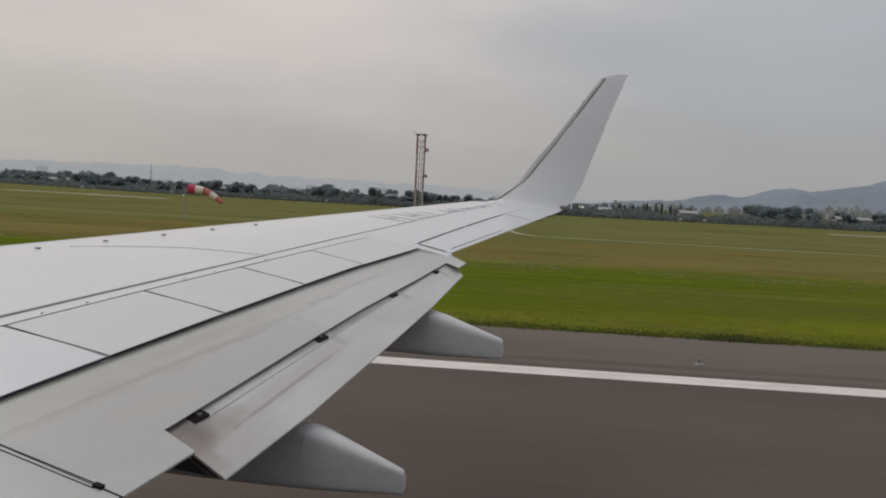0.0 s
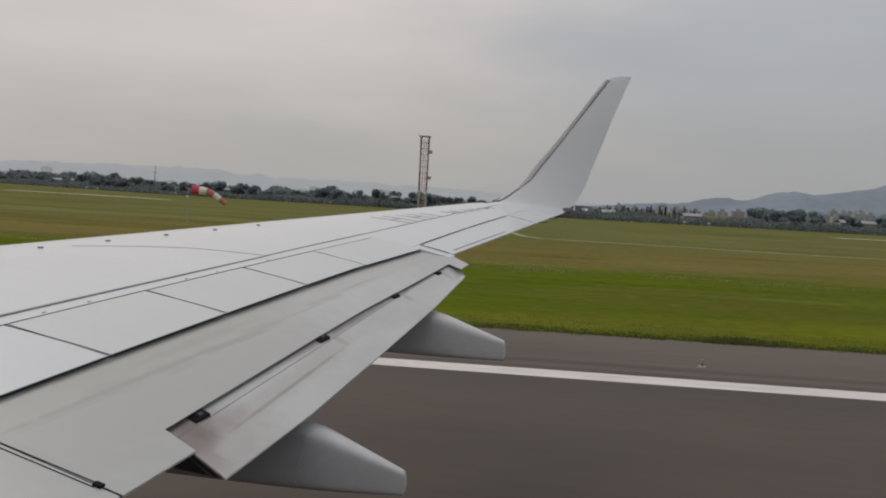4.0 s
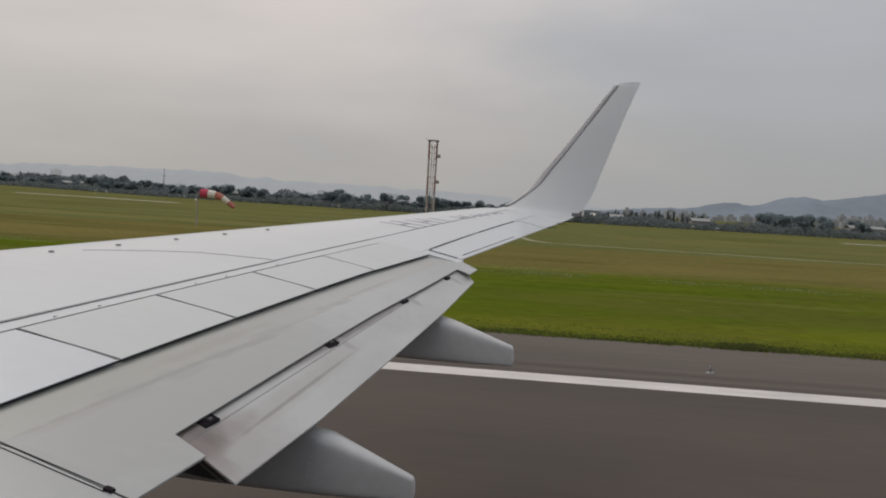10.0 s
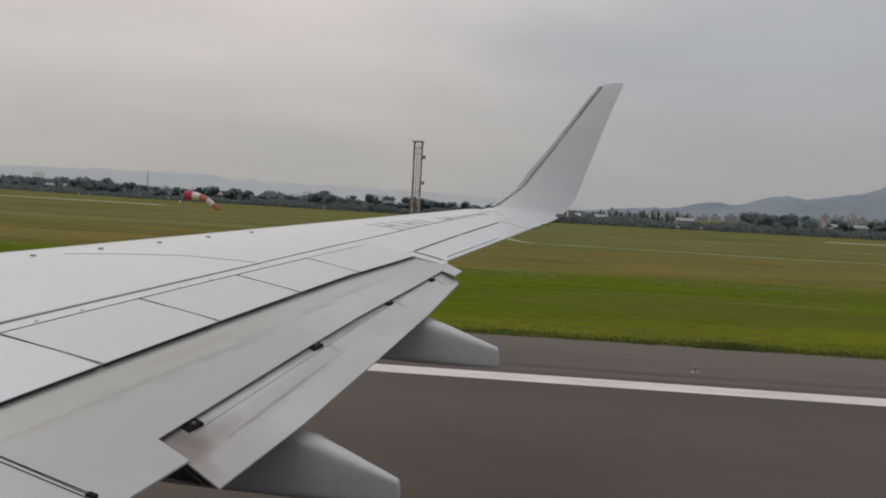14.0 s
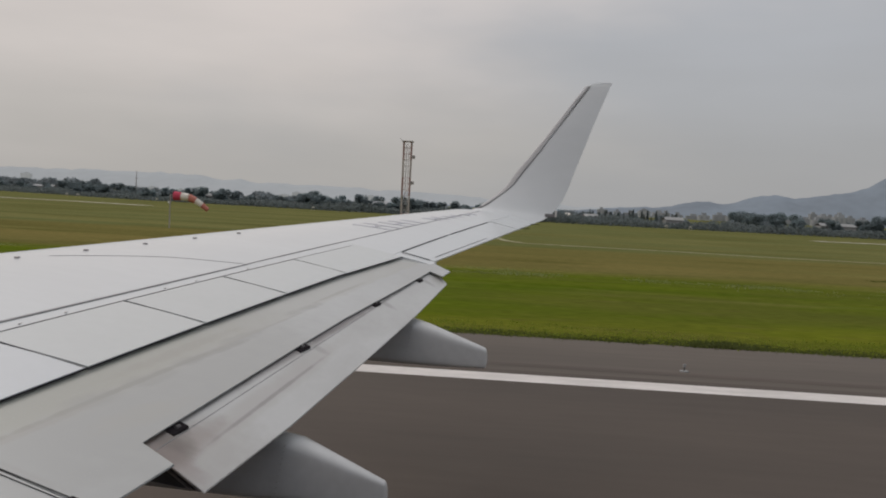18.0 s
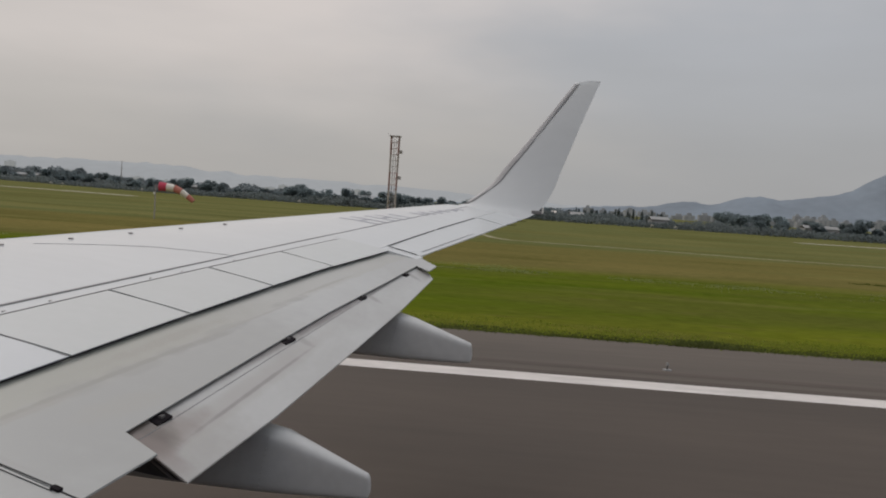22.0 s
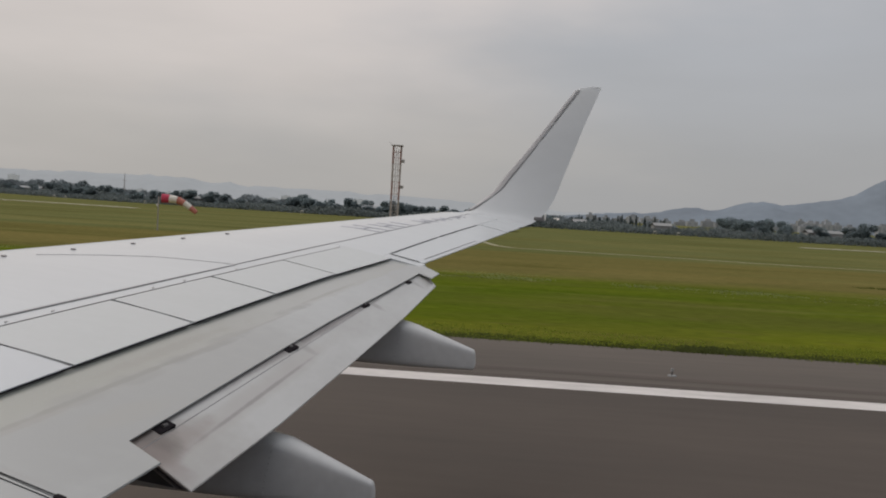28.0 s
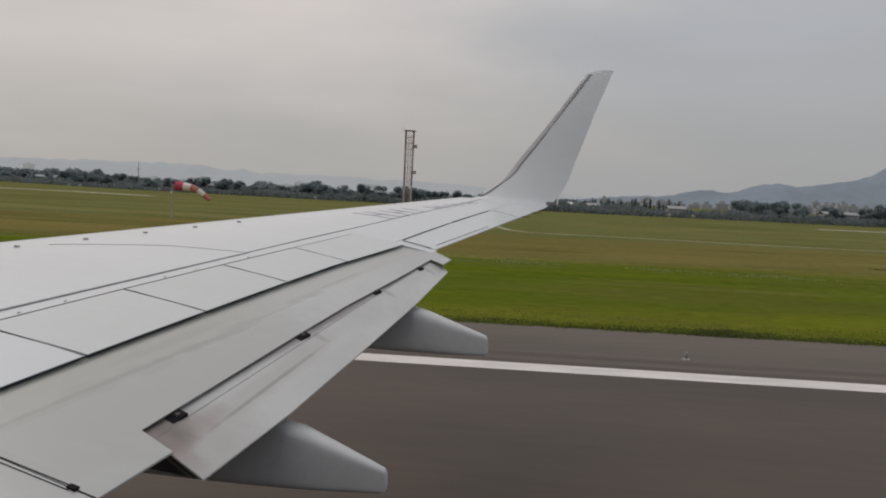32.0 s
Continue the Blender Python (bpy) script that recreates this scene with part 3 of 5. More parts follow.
flat("parallel_taxiway", [(-1500, 118), (-430, 82), (-430, 96), (-1500, 140)], 0.002, M_TAXI, "long grey taxiway beyond the grass", "taxiway")


# painted markings
def stripe(x0, x1, y0, y1, outlined=False, label="white runway stripe"):
    st = tagged(new("runway_stripe"), label, "marking", "runway stripes", "structure")
    if outlined:
        flat("outline", [(x0 - 0.5, y0 - 0.25), (x1, y0 - 0.25), (x1, y1 + 0.25), (x0 - 0.5, y1 + 0.25)], 0.014, M_BLACKLINE, "", "", parent=st)
    flat("paint", [(x0, y0), (x1, y0), (x1, y1), (x0, y1)], 0.018, M_WHITE, "", "", parent=st)
    return st


# long faint rubber and water marks along the runway
for y, x0, x1, w in ((23.4, -80, 140, 0.5),):
    ribbon("rubber_mark", [(x0 + (x1 - x0) * i / 24, y + 0.10 * noise.noise(Vector((i * 0.35, y, 0)))) for i in range(25)], w, 0.0085, M_RUBBER, "faint dark rubber mark along the runway")
edge = ribbon("edge_line", [(x, 21.5) for x in range(-1500, 293, 16)], 0.95, 0.011, M_WHITE, "worn white painted runway edge line")
ribbon("edge_line_far_side", [(x, -24.4) for x in range(-1500, 293, 16)], 0.95, 0.011, M_WHITE, "worn white painted runway edge line")
ribbon("centre_line", [(x, -1.75) for x in range(-1500, 420, 16)], 0.5, 0.011, M_WHITE, "white painted runway centre line")
for y0, y1 in ((17.5, 19.6), (13.6, 15.8), (9.7, 11.9), (-15.4, -13.2), (-19.3, -17.1), (-23.2, -21.0)):
    stripe(313, 350, y0, y1, True, "long white threshold stripe outlined in black")
for x0 in (193, 48):
    for y0, y1 in ((17.6, 19.6), (13.6, 15.8), (-19.3, -17.1), (-23.2, -21.0)):
        stripe(x0, x0 + 25, y0, y1, False, "white touchdown stripe on asphalt")
for y0, y1 in ((8.5, 17.0), (-20.5, -12.0)):
    stripe(-138, -90, y0, y1, False, "broad white aiming-point block")
for y0, y1 in ((13.4, 16.2), (-19.7, -16.9)):
    stripe(-262, -236, y0, y1, False, "white touchdown stripe on asphalt")


def arc(cx, cy, r, a0, a1, n=28, sy=1.0):
    return [(cx + r * math.cos(radians(lerp(a0, a1, i / n))), cy + sy * r * math.sin(radians(lerp(a0, a1, i / n)))) for i in range(n + 1)]


lead = [(306 - 12 * i, 26.0) for i in range(8, 0, -1)] + arc(300, 43, 17, -90, 55) + [(300, 64), (288, 74)]
for dy in (0.0, 0.5):
    ribbon("taxi_line", [(x + dy, y + dy) for x, y in lead], 0.28, 0.010, M_YELLOW, "orange-yellow curved taxi lead line")
lead2 = [(-300 - 10 * i, 25.5) for i in range(9)] + [(-400, 27), (-425, 34), (-470, 47), (-560, 64), (-900, 118)]
ribbon("taxi_line", lead2, 0.3, 0.010, M_YELLOW, "orange-yellow curved taxi lead line")
lead3 = [(64 + 8 * i, 24.5) for i in range(5)] + [(108, 26), (122, 32), (140, 47), (180, 63), (320, 95), (560, 180)]
ribbon("taxi_line", lead3, 0.3, 0.010, M_YELLOW, "orange-yellow curved taxi lead line")

# service roads through the grass
ribbon("service_road", [(34.6, 124), (36.6, 112), (38.6, 107.5), (43.4, 106.5), (56.2, 105.8), (64.9, 103.7), (90, 103), (180, 106)], 0.9, 0.006, M_TRACK, "pale gravel strip across the grass")
ribbon("perimeter_road", [(-112, 246), (-84, 241.5), (-58, 231)], 5.0, 0.005, M_PATH, "pale concrete perimeter road")
ribbon("perimeter_road", [(106, 214.5), (124, 218), (150, 223)], 4.5, 0.005, M_PATH, "pale concrete perimeter road")


# ---------------------------------------------------------------- the aeroplane
DIH, INC, TH, TIP_Y, TIP_X, TIP_C, TIP_Z = math.tan(radians(6.0)), math.tan(radians(3.2)), 0.073, 15.4, 0.5, 1.6, 3.8
SW_L, SW_T = math.tan(radians(27.5)), math.tan(radians(15.0))


def chord(y):
    """Leading and trailing edge of the wing at y."""
    return TIP_X - TIP_C - SW_L * (TIP_Y - y), TIP_X - SW_T * (TIP_Y - y)


def skin(u, y, lift=0.0):
    """A point of the wing's upper face: u from 0 at the leading edge to 1 at the trailing edge."""
    xl, xt = chord(y)
    x = lerp(xl, xt, u)
    z = TIP_Z - DIH * (TIP_Y - y) - INC * (x - xt) + (xt - xl) * TH * 2.6 * math.sqrt(max(u, 0)) * (1 - min(u, 1.0))
    return Vector((x, y, z + lift))


def under(u, y):
    xl, xt = chord(y)
    x = lerp(xl, xt, u)
    z = TIP_Z - DIH * (TIP_Y - y) - INC * (x - xt) - (xt - xl) * 0.045 * 2.6 * math.sqrt(max(u, 0)) * (1 - min(u, 1.0))
    return Vector((x, y, z - 0.02))


def u_front(y):
    xl, xt = chord(y)
    return (-3.420 + 0.307 * (y - 5.87) - xl) / (xt - xl)


def u_hinge(y):
    return 0.70 - 0.0128 * (y - 5.7)


def u_spoil(y):
    return max(0.838, 0.882 - 0.0125 * (y - 5.47))


def u_ail(y):
    return 0.795 - 0.0255 * (y - 10.66)


plane = thing("aeroplane", (37.4, 0, 0), "white twin-jet airliner wing and side, flaps lowered, standing on the runway", "aeroplane")


def panel(name, ya, yb, ua, ub, material, lift=0.0, thick=0.03, ny=10, nu=8, gap=0.006, label="", parent=None):
    """A skin panel between two lines of the wing, a narrow joint left open all round it."""
    bm = bmesh.new()
    grid = []
    for i in range(ny + 1):
        y = lerp(ya + gap, yb - gap, i / ny)
        c = chord(y)[1] - chord(y)[0]
        grid.append([skin(lerp(ua(y) + gap / c, ub(y) - gap / c, j / nu), y, lift) for j in range(nu + 1)])
    slab(bm, grid, (0, 0, -thick))
    return part(name, bm, material, parent or plane, label, smooth=False)


# wing box: upper face to the front joint, nose and lower face
bm = bmesh.new()
ring = []
stations = [-0.3 + 15.5 * i / 40 for i in range(41)]
for y in stations:
    up = [skin(((j / 26) ** 2) * u_front(y), y) for j in range(26, -1, -1)]
    lo = [under(((j / 12) ** 2) * 0.93, y) for j in range(1, 13)]
    if y > 10.6:                                     # the outer wing thins out to a sharp trailing edge
        span = chord(y)[1] - chord(y)[0]
        for j, q in enumerate(lo, 1):
            u = ((j / 12) ** 2) * 0.93
            q.z = max(q.z, skin(u, y).z - 0.018 - 0.09 * (0.93 - u) * span)
    ring.append([bm.verts.new(p) for p in up + lo])
for a, b in zip(ring, ring[1:]):
    for j in range(len(a) - 1):
        bm.faces.new((a[j], a[j + 1], b[j + 1], b[j]))
part("wing_box", bm, M_WING, plane, "smooth white-grey painted wing skin", smooth=True)
# dark floor below the joints
bm = bmesh.new()
slab(bm, [[skin(lerp(0.30, 0.86, j / 10), y, -0.05) for j in range(11)] for y in stations], (0, 0, -0.01))
part("cavity_floor", bm, M_GAP, plane, "dark cavity below the skin joints")

panel("rear_spar_strip", -0.3, 10.50, u_front, u_hinge, M_WING, ny=24, nu=4)
SPOIL = [4.26, 5.52, 6.80, 8.03, 9.20, 10.50]
for k in range(5):
    panel("spoiler", SPOIL[k], SPOIL[k + 1], u_hinge, u_spoil, M_SPOIL if k == 0 else M_SPOILER, lift=0.006, thick=0.009, ny=8, nu=8, gap=0.012 if k < 4 else 0.006)
panel("inboard_panel", -0.3, 4.26, u_hinge, lambda y: u_spoil(y) + 0.01, M_SPOIL, ny=8, nu=6)
panel("outer_strip", 10.50, 15.2, u_front, u_ail, M_WING, ny=20, nu=6, gap=0.003)
panel("aileron", 10.70, 14.17, u_ail, lambda y: 0.945, M_WING, ny=14, nu=8, gap=0.010, thick=0.012, label="white aileron with a balance tab")
panel("tip_panel", 14.19, 15.2, lambda y: u_ail(y) if y < 14.1 else u_ail(y), lambda y: 0.945, M_WING, ny=6, nu=6, gap=0.004, thick=0.012)
panel("flap_corner_panel", 10.50, 10.69, u_ail, lambda y: 0.955, M_WING, ny=3, nu=6, gap=0.004)


def seam(name, pts, width, material, lift=0.004, lying=False):
    """A flat strip of sealant along a way on the wing, pts as (u, y)."""
    bm = bmesh.new()
    way = []
    for (u0, y0), (u1, y1) in zip(pts, pts[1:]):
        for i in range(8):
            way.append((lerp(u0, u1, i / 8), lerp(y0, y1, i / 8)))
    way.append(pts[-1])
    ws = width if isinstance(width, tuple) else (width, width)
    rows = []
    for i, (u, y) in enumerate(way):
        p = skin(u, y, lift)
        q = skin(*way[min(i + 1, len(way) - 1)], lift) - skin(*way[max(i - 1, 0)], lift)
        side = Vector((q.y, -q.x, 0)).normalized() * lerp(ws[0], ws[1], i / (len(way) - 1)) / 2
        side.z = DIH * side.y if lying else 0
        a, b = p + side, p - side
        rows.append([a, b])
    slab(bm, rows, (0, 0, -0.004))
    return part(name, bm, material, plane)


seam("sealant_strip", [(u_front(y) + 0.002, y) for y in (3.0, 5.7, 7.2, 8.63)], (0.050, 0.022), M_SEAL, 0.003)
seam("sealant_strip", [(u_front(y), y) for y in (8.63, 11.0, 13.0, 15.1)], (0.016, 0.010), M_SEAL, 0.003)
seam("skin_joint", [(0.28, 7.75), (0.369, 8.06), (0.458, 8.35), (0.615, 8.63)], 0.009, M_SEAL, 0.002)
seam("hinge_seal", [(u_hinge(y), y) for y in (3.0, 5.5, 8.0, 10.4)], 0.011, M_SEAL, 0.0075)
for a, b in ((10.75, 12.35), (12.45, 14.05)):
    seam("aileron_hinge_seal", [(u_ail(a) + 0.004, a), (u_ail(b) + 0.004, b)], (0.020, 0.016), M_GAP, 0.006)
seam("tab_seal", [(0.917, 10.92), (0.915, 11.9), (0.913, 12.85)], (0.013, 0.009), M_SEAL, 0.004)

for y in SPOIL[:5]:
    seam("spoiler_seal", [(u_hinge(y) + 0.002, y + 0.02), (u_spoil(y) - 0.004, y - 0.02)], 0.011 if y < 6 else 0.007, M_SEAL if y < 9 else M_FINE, 0.0075)

seam("flap_gap_seal", [(0.806, 10.695), (0.925, 10.695)], (0.012, 0.022), M_GAP, 0.009)

# vortex generators and small fittings
for i in range(7):
    y = 6.22 + 0.652 * i
    bm = bmesh.new()
    p = skin(0.262 - 0.012 * max(0, y - 8.8), y)
    box(bm, p + Vector((-0.02, -0.018, -0.01)), p + Vector((0.02, 0.018, 0.013)), 0.006)
    part("vortex_generator", bm, M_STEEL, plane)
for y in (5.9, 6.3, 7.35, 7.75, 8.5):
    bm = bmesh.new()
    p = skin(u_hinge(y) - 0.012, y)
    box(bm, p + Vector((-0.005, -0.022, -0.004)), p + Vector((0.005, 0.022, 0.004)), 0.002)
    part("hinge_fitting", bm, M_STEEL, plane)

# registration across the wing, as plain bars
for i in range(6):
    y = 11.85 + 0.50 * i
    u0, u1 = 0.33 + 0.018 * i, 0.535 - 0.006 * i
    for k in range(2 if i != 2 else 1):
        seam("registration_bar", [(u0, y + 0.24 * k), (u1, y + 0.24 * k)], 0.06, M_REG, 0.004, True)
    if i != 2:
        um = (u0 + u1) / 2
        seam("registration_bar", [(um, y), (um - 0.004, y + 0.24)], 0.05, M_REG, 0.004, True)


# flaps
def plate(name, outline, face, thick, material, label, fold=None):
    """A flap skin: its outline in plan on a sloping plane z = a + b x + c y, closed below and rounded at the rim."""
    bm = bmesh.new()
    a, b, c = face
    top = [bm.verts.new((x, y, a + b * x + c * y)) for x, y in outline]
    low = [bm.verts.new((x, y, a + b * x + c * y - thick)) for x, y in outline]
    f = bm.faces.new(top)
    bm.faces.new(low[::-1])
    for i in range(len(top)):
        j = (i + 1) % len(top)
        bm.faces.new((top[i], low[i], low[j], top[j]))
    bmesh.ops.bevel(bm, geom=list(f.edges), offset=0.003, segments=2, affect="EDGES")
    return part(name, bm, material, plane, label)


def strip_on(name, p, q, face, width, material, lift=0.003):
    """A narrow straight strip or ridge on a sloping plane."""
    a, b, c = face
    d = Vector((q[0] - p[0], q[1] - p[1], 0)).normalized()
    s = Vector((-d.y, d.x, 0)) * width / 2
    bm = bmesh.new()
    pt = lambda x, y: Vector((x, y, a + b * x + c * y + lift))
    slab(bm, [[pt(p[0] + s.x, p[1] + s.y), pt(q[0] + s.x, q[1] + s.y)], [pt(p[0] - s.x, p[1] - s.y), pt(q[0] - s.x, q[1] - s.y)]], (0, 0, -lift - 0.002))
    return part(name, bm, material, plane)


MAIN, AFT = (1.6495, -0.1527, 0.1451), (0.9705, -0.3768, 0.1889)


def x_lip(y):
    """The spoilers' trailing edge, below which the flap comes out."""
    return -2.644 + 0.2757 * (y - 5.47)


plate("main_flap", [(x_lip(4.235) - 0.25, 4.300), (-2.584, 4.231), (-1.852, 4.032), (-1.72, 4.62), (-1.964, 4.772), (-1.62, 6.70), (-1.423, 7.767), (-1.145, 9.06), (-0.918, 10.170), (-0.762, 10.055), (-0.702, 10.37), (-0.96, 10.66), (-1.253, 10.57), (x_lip(10.57) - 0.12, 10.57)], MAIN, 0.010, M_FLAP, "pale grey lowered main flap with oily stains and painted inboard shade")
plate("aft_flap", [(-2.005, 4.818), (-1.56, 4.644), (-1.36, 5.69), (-1.12, 7.2), (-0.893, 8.683), (-0.713, 10.07), (-0.895, 10.43), (-0.945, 10.30), (-1.172, 9.06), (-1.45, 7.767), (-1.65, 6.70)], AFT, 0.009, M_AFT, "grey aft flap with brown soot marks and painted slot shade")
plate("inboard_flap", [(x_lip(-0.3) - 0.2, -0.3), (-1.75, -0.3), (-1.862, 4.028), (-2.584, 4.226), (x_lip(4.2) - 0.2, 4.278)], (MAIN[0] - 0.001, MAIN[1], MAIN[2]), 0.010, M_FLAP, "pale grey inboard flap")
# black strip modelled as the shadowed gap under the spoilers' trailing edge
bm = bmesh.new()
slab(bm, [[skin(u_spoil(y), y, 0.004) + Vector((-0.002, 0, dz)) for dz in (0.0, -0.009 + 0.0005 * (y - 4.28))] for y in [4.28 + 6.2 * i / 24 for i in range(25)]], (-0.006, 0, 0))
part("spoiler_edge_shade", bm, M_BLACK, plane, "black strip standing in for shade below the spoilers' edge")
strip_on("flap_end_seal", (-2.80, 4.284), (-2.01, 4.086), MAIN, 0.007, M_GAP, 0.003)
strip_on("flap_end_plate", (-2.80, 4.246), (-2.00, 4.044), MAIN, 0.004, M_GAP, 0.003)
strip_on("flap_end_bracket", (-2.012, 4.072), (-1.965, 4.060), MAIN, 0.034, M_BLACK, 0.012)
strip_on("flap_end_seal", (-1.975, 4.062), (-1.855, 4.030), MAIN, 0.007, M_GAP, 0.003)
strip_on("aft_panel_seam", (-1.896, 4.804), (-1.037, 9.60), AFT, 0.0045, M_SEAL, 0.001)
soil_shade_patch(M_FLAP, (-2.40, 4.21), (1.0, -0.25), (0.42, 0.05), (0.28, 0.275, 0.27), 0.2, 0.5)

# rows of flush fasteners on the main flap
bm = bmesh.new()
for row, off in ((0.125, 0.0), (0.190, 0.03)):
    for i in range(46):
        y = 4.35 + i * 0.083 + off + (0.02 if i % 3 == 0 else 0)
        x = x_lip(y) + row + 0.006 * math.sin(i * 2.3)
        z = MAIN[0] + MAIN[1] * x + MAIN[2] * y
        bmesh.ops.create_circle(bm, cap_ends=True, segments=6, radius=0.0037, matrix=Matrix.Translation((x, y, z + 0.002)))
for i in range(20):
    x, y = (-2.56 + 0.055 * i, 4.272 - 0.0138 * i) if i < 10 else (-2.10 + 0.014 * (i - 10), 4.20 + 0.035 * (i - 10))
    bmesh.ops.create_circle(bm, cap_ends=True, segments=6, radius=0.0026, matrix=Matrix.Translation((x, y, MAIN[0] + MAIN[1] * x + MAIN[2] * y + 0.002)))
for i in range(40):
    y = 4.95 + 0.085 * i
    x = -1.905 + 0.179 * (y - 4.804)
    bmesh.ops.create_circle(bm, cap_ends=True, segments=6, radius=0.0028, matrix=Matrix.Translation((x, y, AFT[0] + AFT[1] * x + AFT[2] * y + 0.004)))
tagged(part("fasteners", bm, M_FINE, plane), kind="stuff")

# actuators in the slot between the flaps
for x, y, size in ((-1.885, 5.09, 1.0), (-1.615, 6.86, 1.08), (-1.30, 8.48, 0.95), (-1.025, 9.75, 0.8)):
    x += -0.014 if size == 1.0 else 0.022
    z = AFT[0] + AFT[1] * x + AFT[2] * y - 0.012
    bm = bmesh.new()
    box(bm, (-0.05, -0.075 * size, -0.02), (0.045 * size, 0.075 * size, 0.022), 0.010)
    bmesh.ops.rotate(bm, verts=bm.verts, matrix=Euler((radians(10), radians(18), radians(-12))).to_matrix())
    bmesh.ops.translate(bm, verts=bm.verts, vec=(x, y, z))
    act = part("flap_actuator", bm, M_BLACK, plane, "black flap actuator in the slot")
    bm = bmesh.new()
    tube(bm, (x + 0.01 * size, y - 0.02, z + 0.018), (x + 0.02 * size, y + 0.02, z + 0.018), 0.014 * size, sides=10)
    part("roller", bm, M_DULL, act)


# the rib and rods in the gap between the inner ends of the flaps
bm = bmesh.new()
ends = [[bm.verts.new((x, y, z)) for x, z in ((-2.20, 2.40), (-2.20, 2.55), (-1.80, 2.53), (-1.70, 2.46), (-1.70, 2.335))] for y in (4.95, 4.99)]
bm.faces.new(ends[0]); bm.faces.new(ends[1][::-1])
for j in range(5):
    bm.faces.new((ends[0][j], ends[1][j], ends[1][(j + 1) % 5], ends[0][(j + 1) % 5]))
rib = part("flap_track_rib", bm, M_RIB, plane, "dark grey rib below the flap ends")
for x0, x1 in ((-1.90, -1.70), (-1.86, -1.655)):
    bm = bmesh.new(); tube(bm, (x0, 4.93, 2.47), (x1 - 0.03, 4.93, 2.345), 0.009, sides=8); part("drive_rod", bm, M_STEEL, rib)


# flap track fairings
def fairing(y, x_top, z_top, x_tip, z_tip, z_low, half):
    bm = bmesh.new()
    rings = []
    for i in range(15):
        s = i / 14
        x = lerp(x_top - 1.9, x_tip, s)
        f = max(0.0, (x - x_top) / (x_tip - x_top))
        top = z_top + (z_tip - z_top) * f
        low = z_low + 0.10 * (1 - s) ** 2
        k = half * (1 - 0.68 * f ** 1.2) * min(1, 0.35 + 2.2 * s)
        h, c = (top - low) / 2, (top + low) / 2
        ring = []
        for j in range(32):
            a = 2 * math.pi * (j + 0.5) / 32
            ca, sa = math.cos(a), math.sin(a)
            ring.append(bm.verts.new((x, y + k * math.copysign(abs(ca) ** 0.40, ca) * (1.0 - 0.08 * sa - 0.42 * max(0.0, sa) ** 4), c + h * math.copysign(abs(sa) ** 0.33, sa))))
        rings.append(ring)
    tail = [v.co.copy() for v in rings[-1]]
    heart = Vector((x_tip, y, (z_tip + z_low) / 2 - 0.02))
    for q in (0.35, 0.6, 0.8, 0.93):
        shrink = math.sqrt(1 - q * q)
        rings.append([bm.verts.new(heart + (c - heart) * shrink + Vector((0.030 * q, 0, 0))) for c in tail])
    for a, b in zip(rings, rings[1:]):
        for j in range(32):
            bm.faces.new((a[j], a[(j + 1) % 32], b[(j + 1) % 32], b[j]))
    cap = bm.verts.new((x_tip + 0.031, y, heart.z))
    for j in range(32):
        bm.faces.new((rings[-1][j], rings[-1][(j + 1) % 32], cap))
    bm.faces.new(rings[0][::-1])
    fr = part("flap_track_fairing", bm, M_FAIR, plane, "grey boat-shaped flap track fairing", smooth=True)
    bm = bmesh.new()
    for i in range(9):
        z = lerp(z_low + 0.07, z_top - 0.06, i / 8)
        tube(bm, (x_top - 0.06 + 0.05 * (i / 8), y - half - 0.018, z), (x_top - 0.06 + 0.05 * (i / 8), y - half + 0.02, z), 0.003, sides=6)
    tagged(part("joint_fasteners", bm, M_FINE, fr), kind="stuff")
    return fr


fairing(8.85, -0.92, 2.90, -0.225, 2.645, 2.445, 0.17)
fairing(5.85, -1.39, 2.475, -0.765, 2.195, 2.03, 0.135)

# winglet: blends up from the tip
WING_TIP = [(15.18, 0.0, -1.22, 0.345), (15.33, 0.05, -0.96, 0.47), (15.45, 0.14, -0.68, 0.60), (15.54, 0.32, -0.45, 0.745), (15.62, 0.55, -0.21, 0.86), (15.70, 0.85, -0.01, 0.96), (15.80, 1.28, 0.32, 1.115), (15.90, 1.73, 0.64, 1.27), (16.08, 2.40, 1.10, 1.53), (16.10, 2.45, 1.20, 1.555), (16.105, 2.475, 1.34, 1.56)]
base_z = skin(0.945, 15.18).z


def tip_way(k):
    """The winglet's line at a fractional station: smooth up to the tip's cut corner."""
    i = min(int(k), len(WING_TIP) - 2)
    t = k - i
    p0, p1, p2, p3 = [WING_TIP[max(0, min(len(WING_TIP) - 1, j))] for j in (i - 1, i, i + 1, i + 2)]
    if i >= 8:
        return tuple(lerp(a, b, t) for a, b in zip(p1, p2))
    if i == 7:
        p3 = tuple(2 * b - a for a, b in zip(p1, p2))
    return tuple(b + 0.5 * t * (c - a + t * (2 * a - 5 * b + 4 * c - d + t * (3 * (b - c) + d - a))) for a, b, c, d in zip(p0, p1, p2, p3))


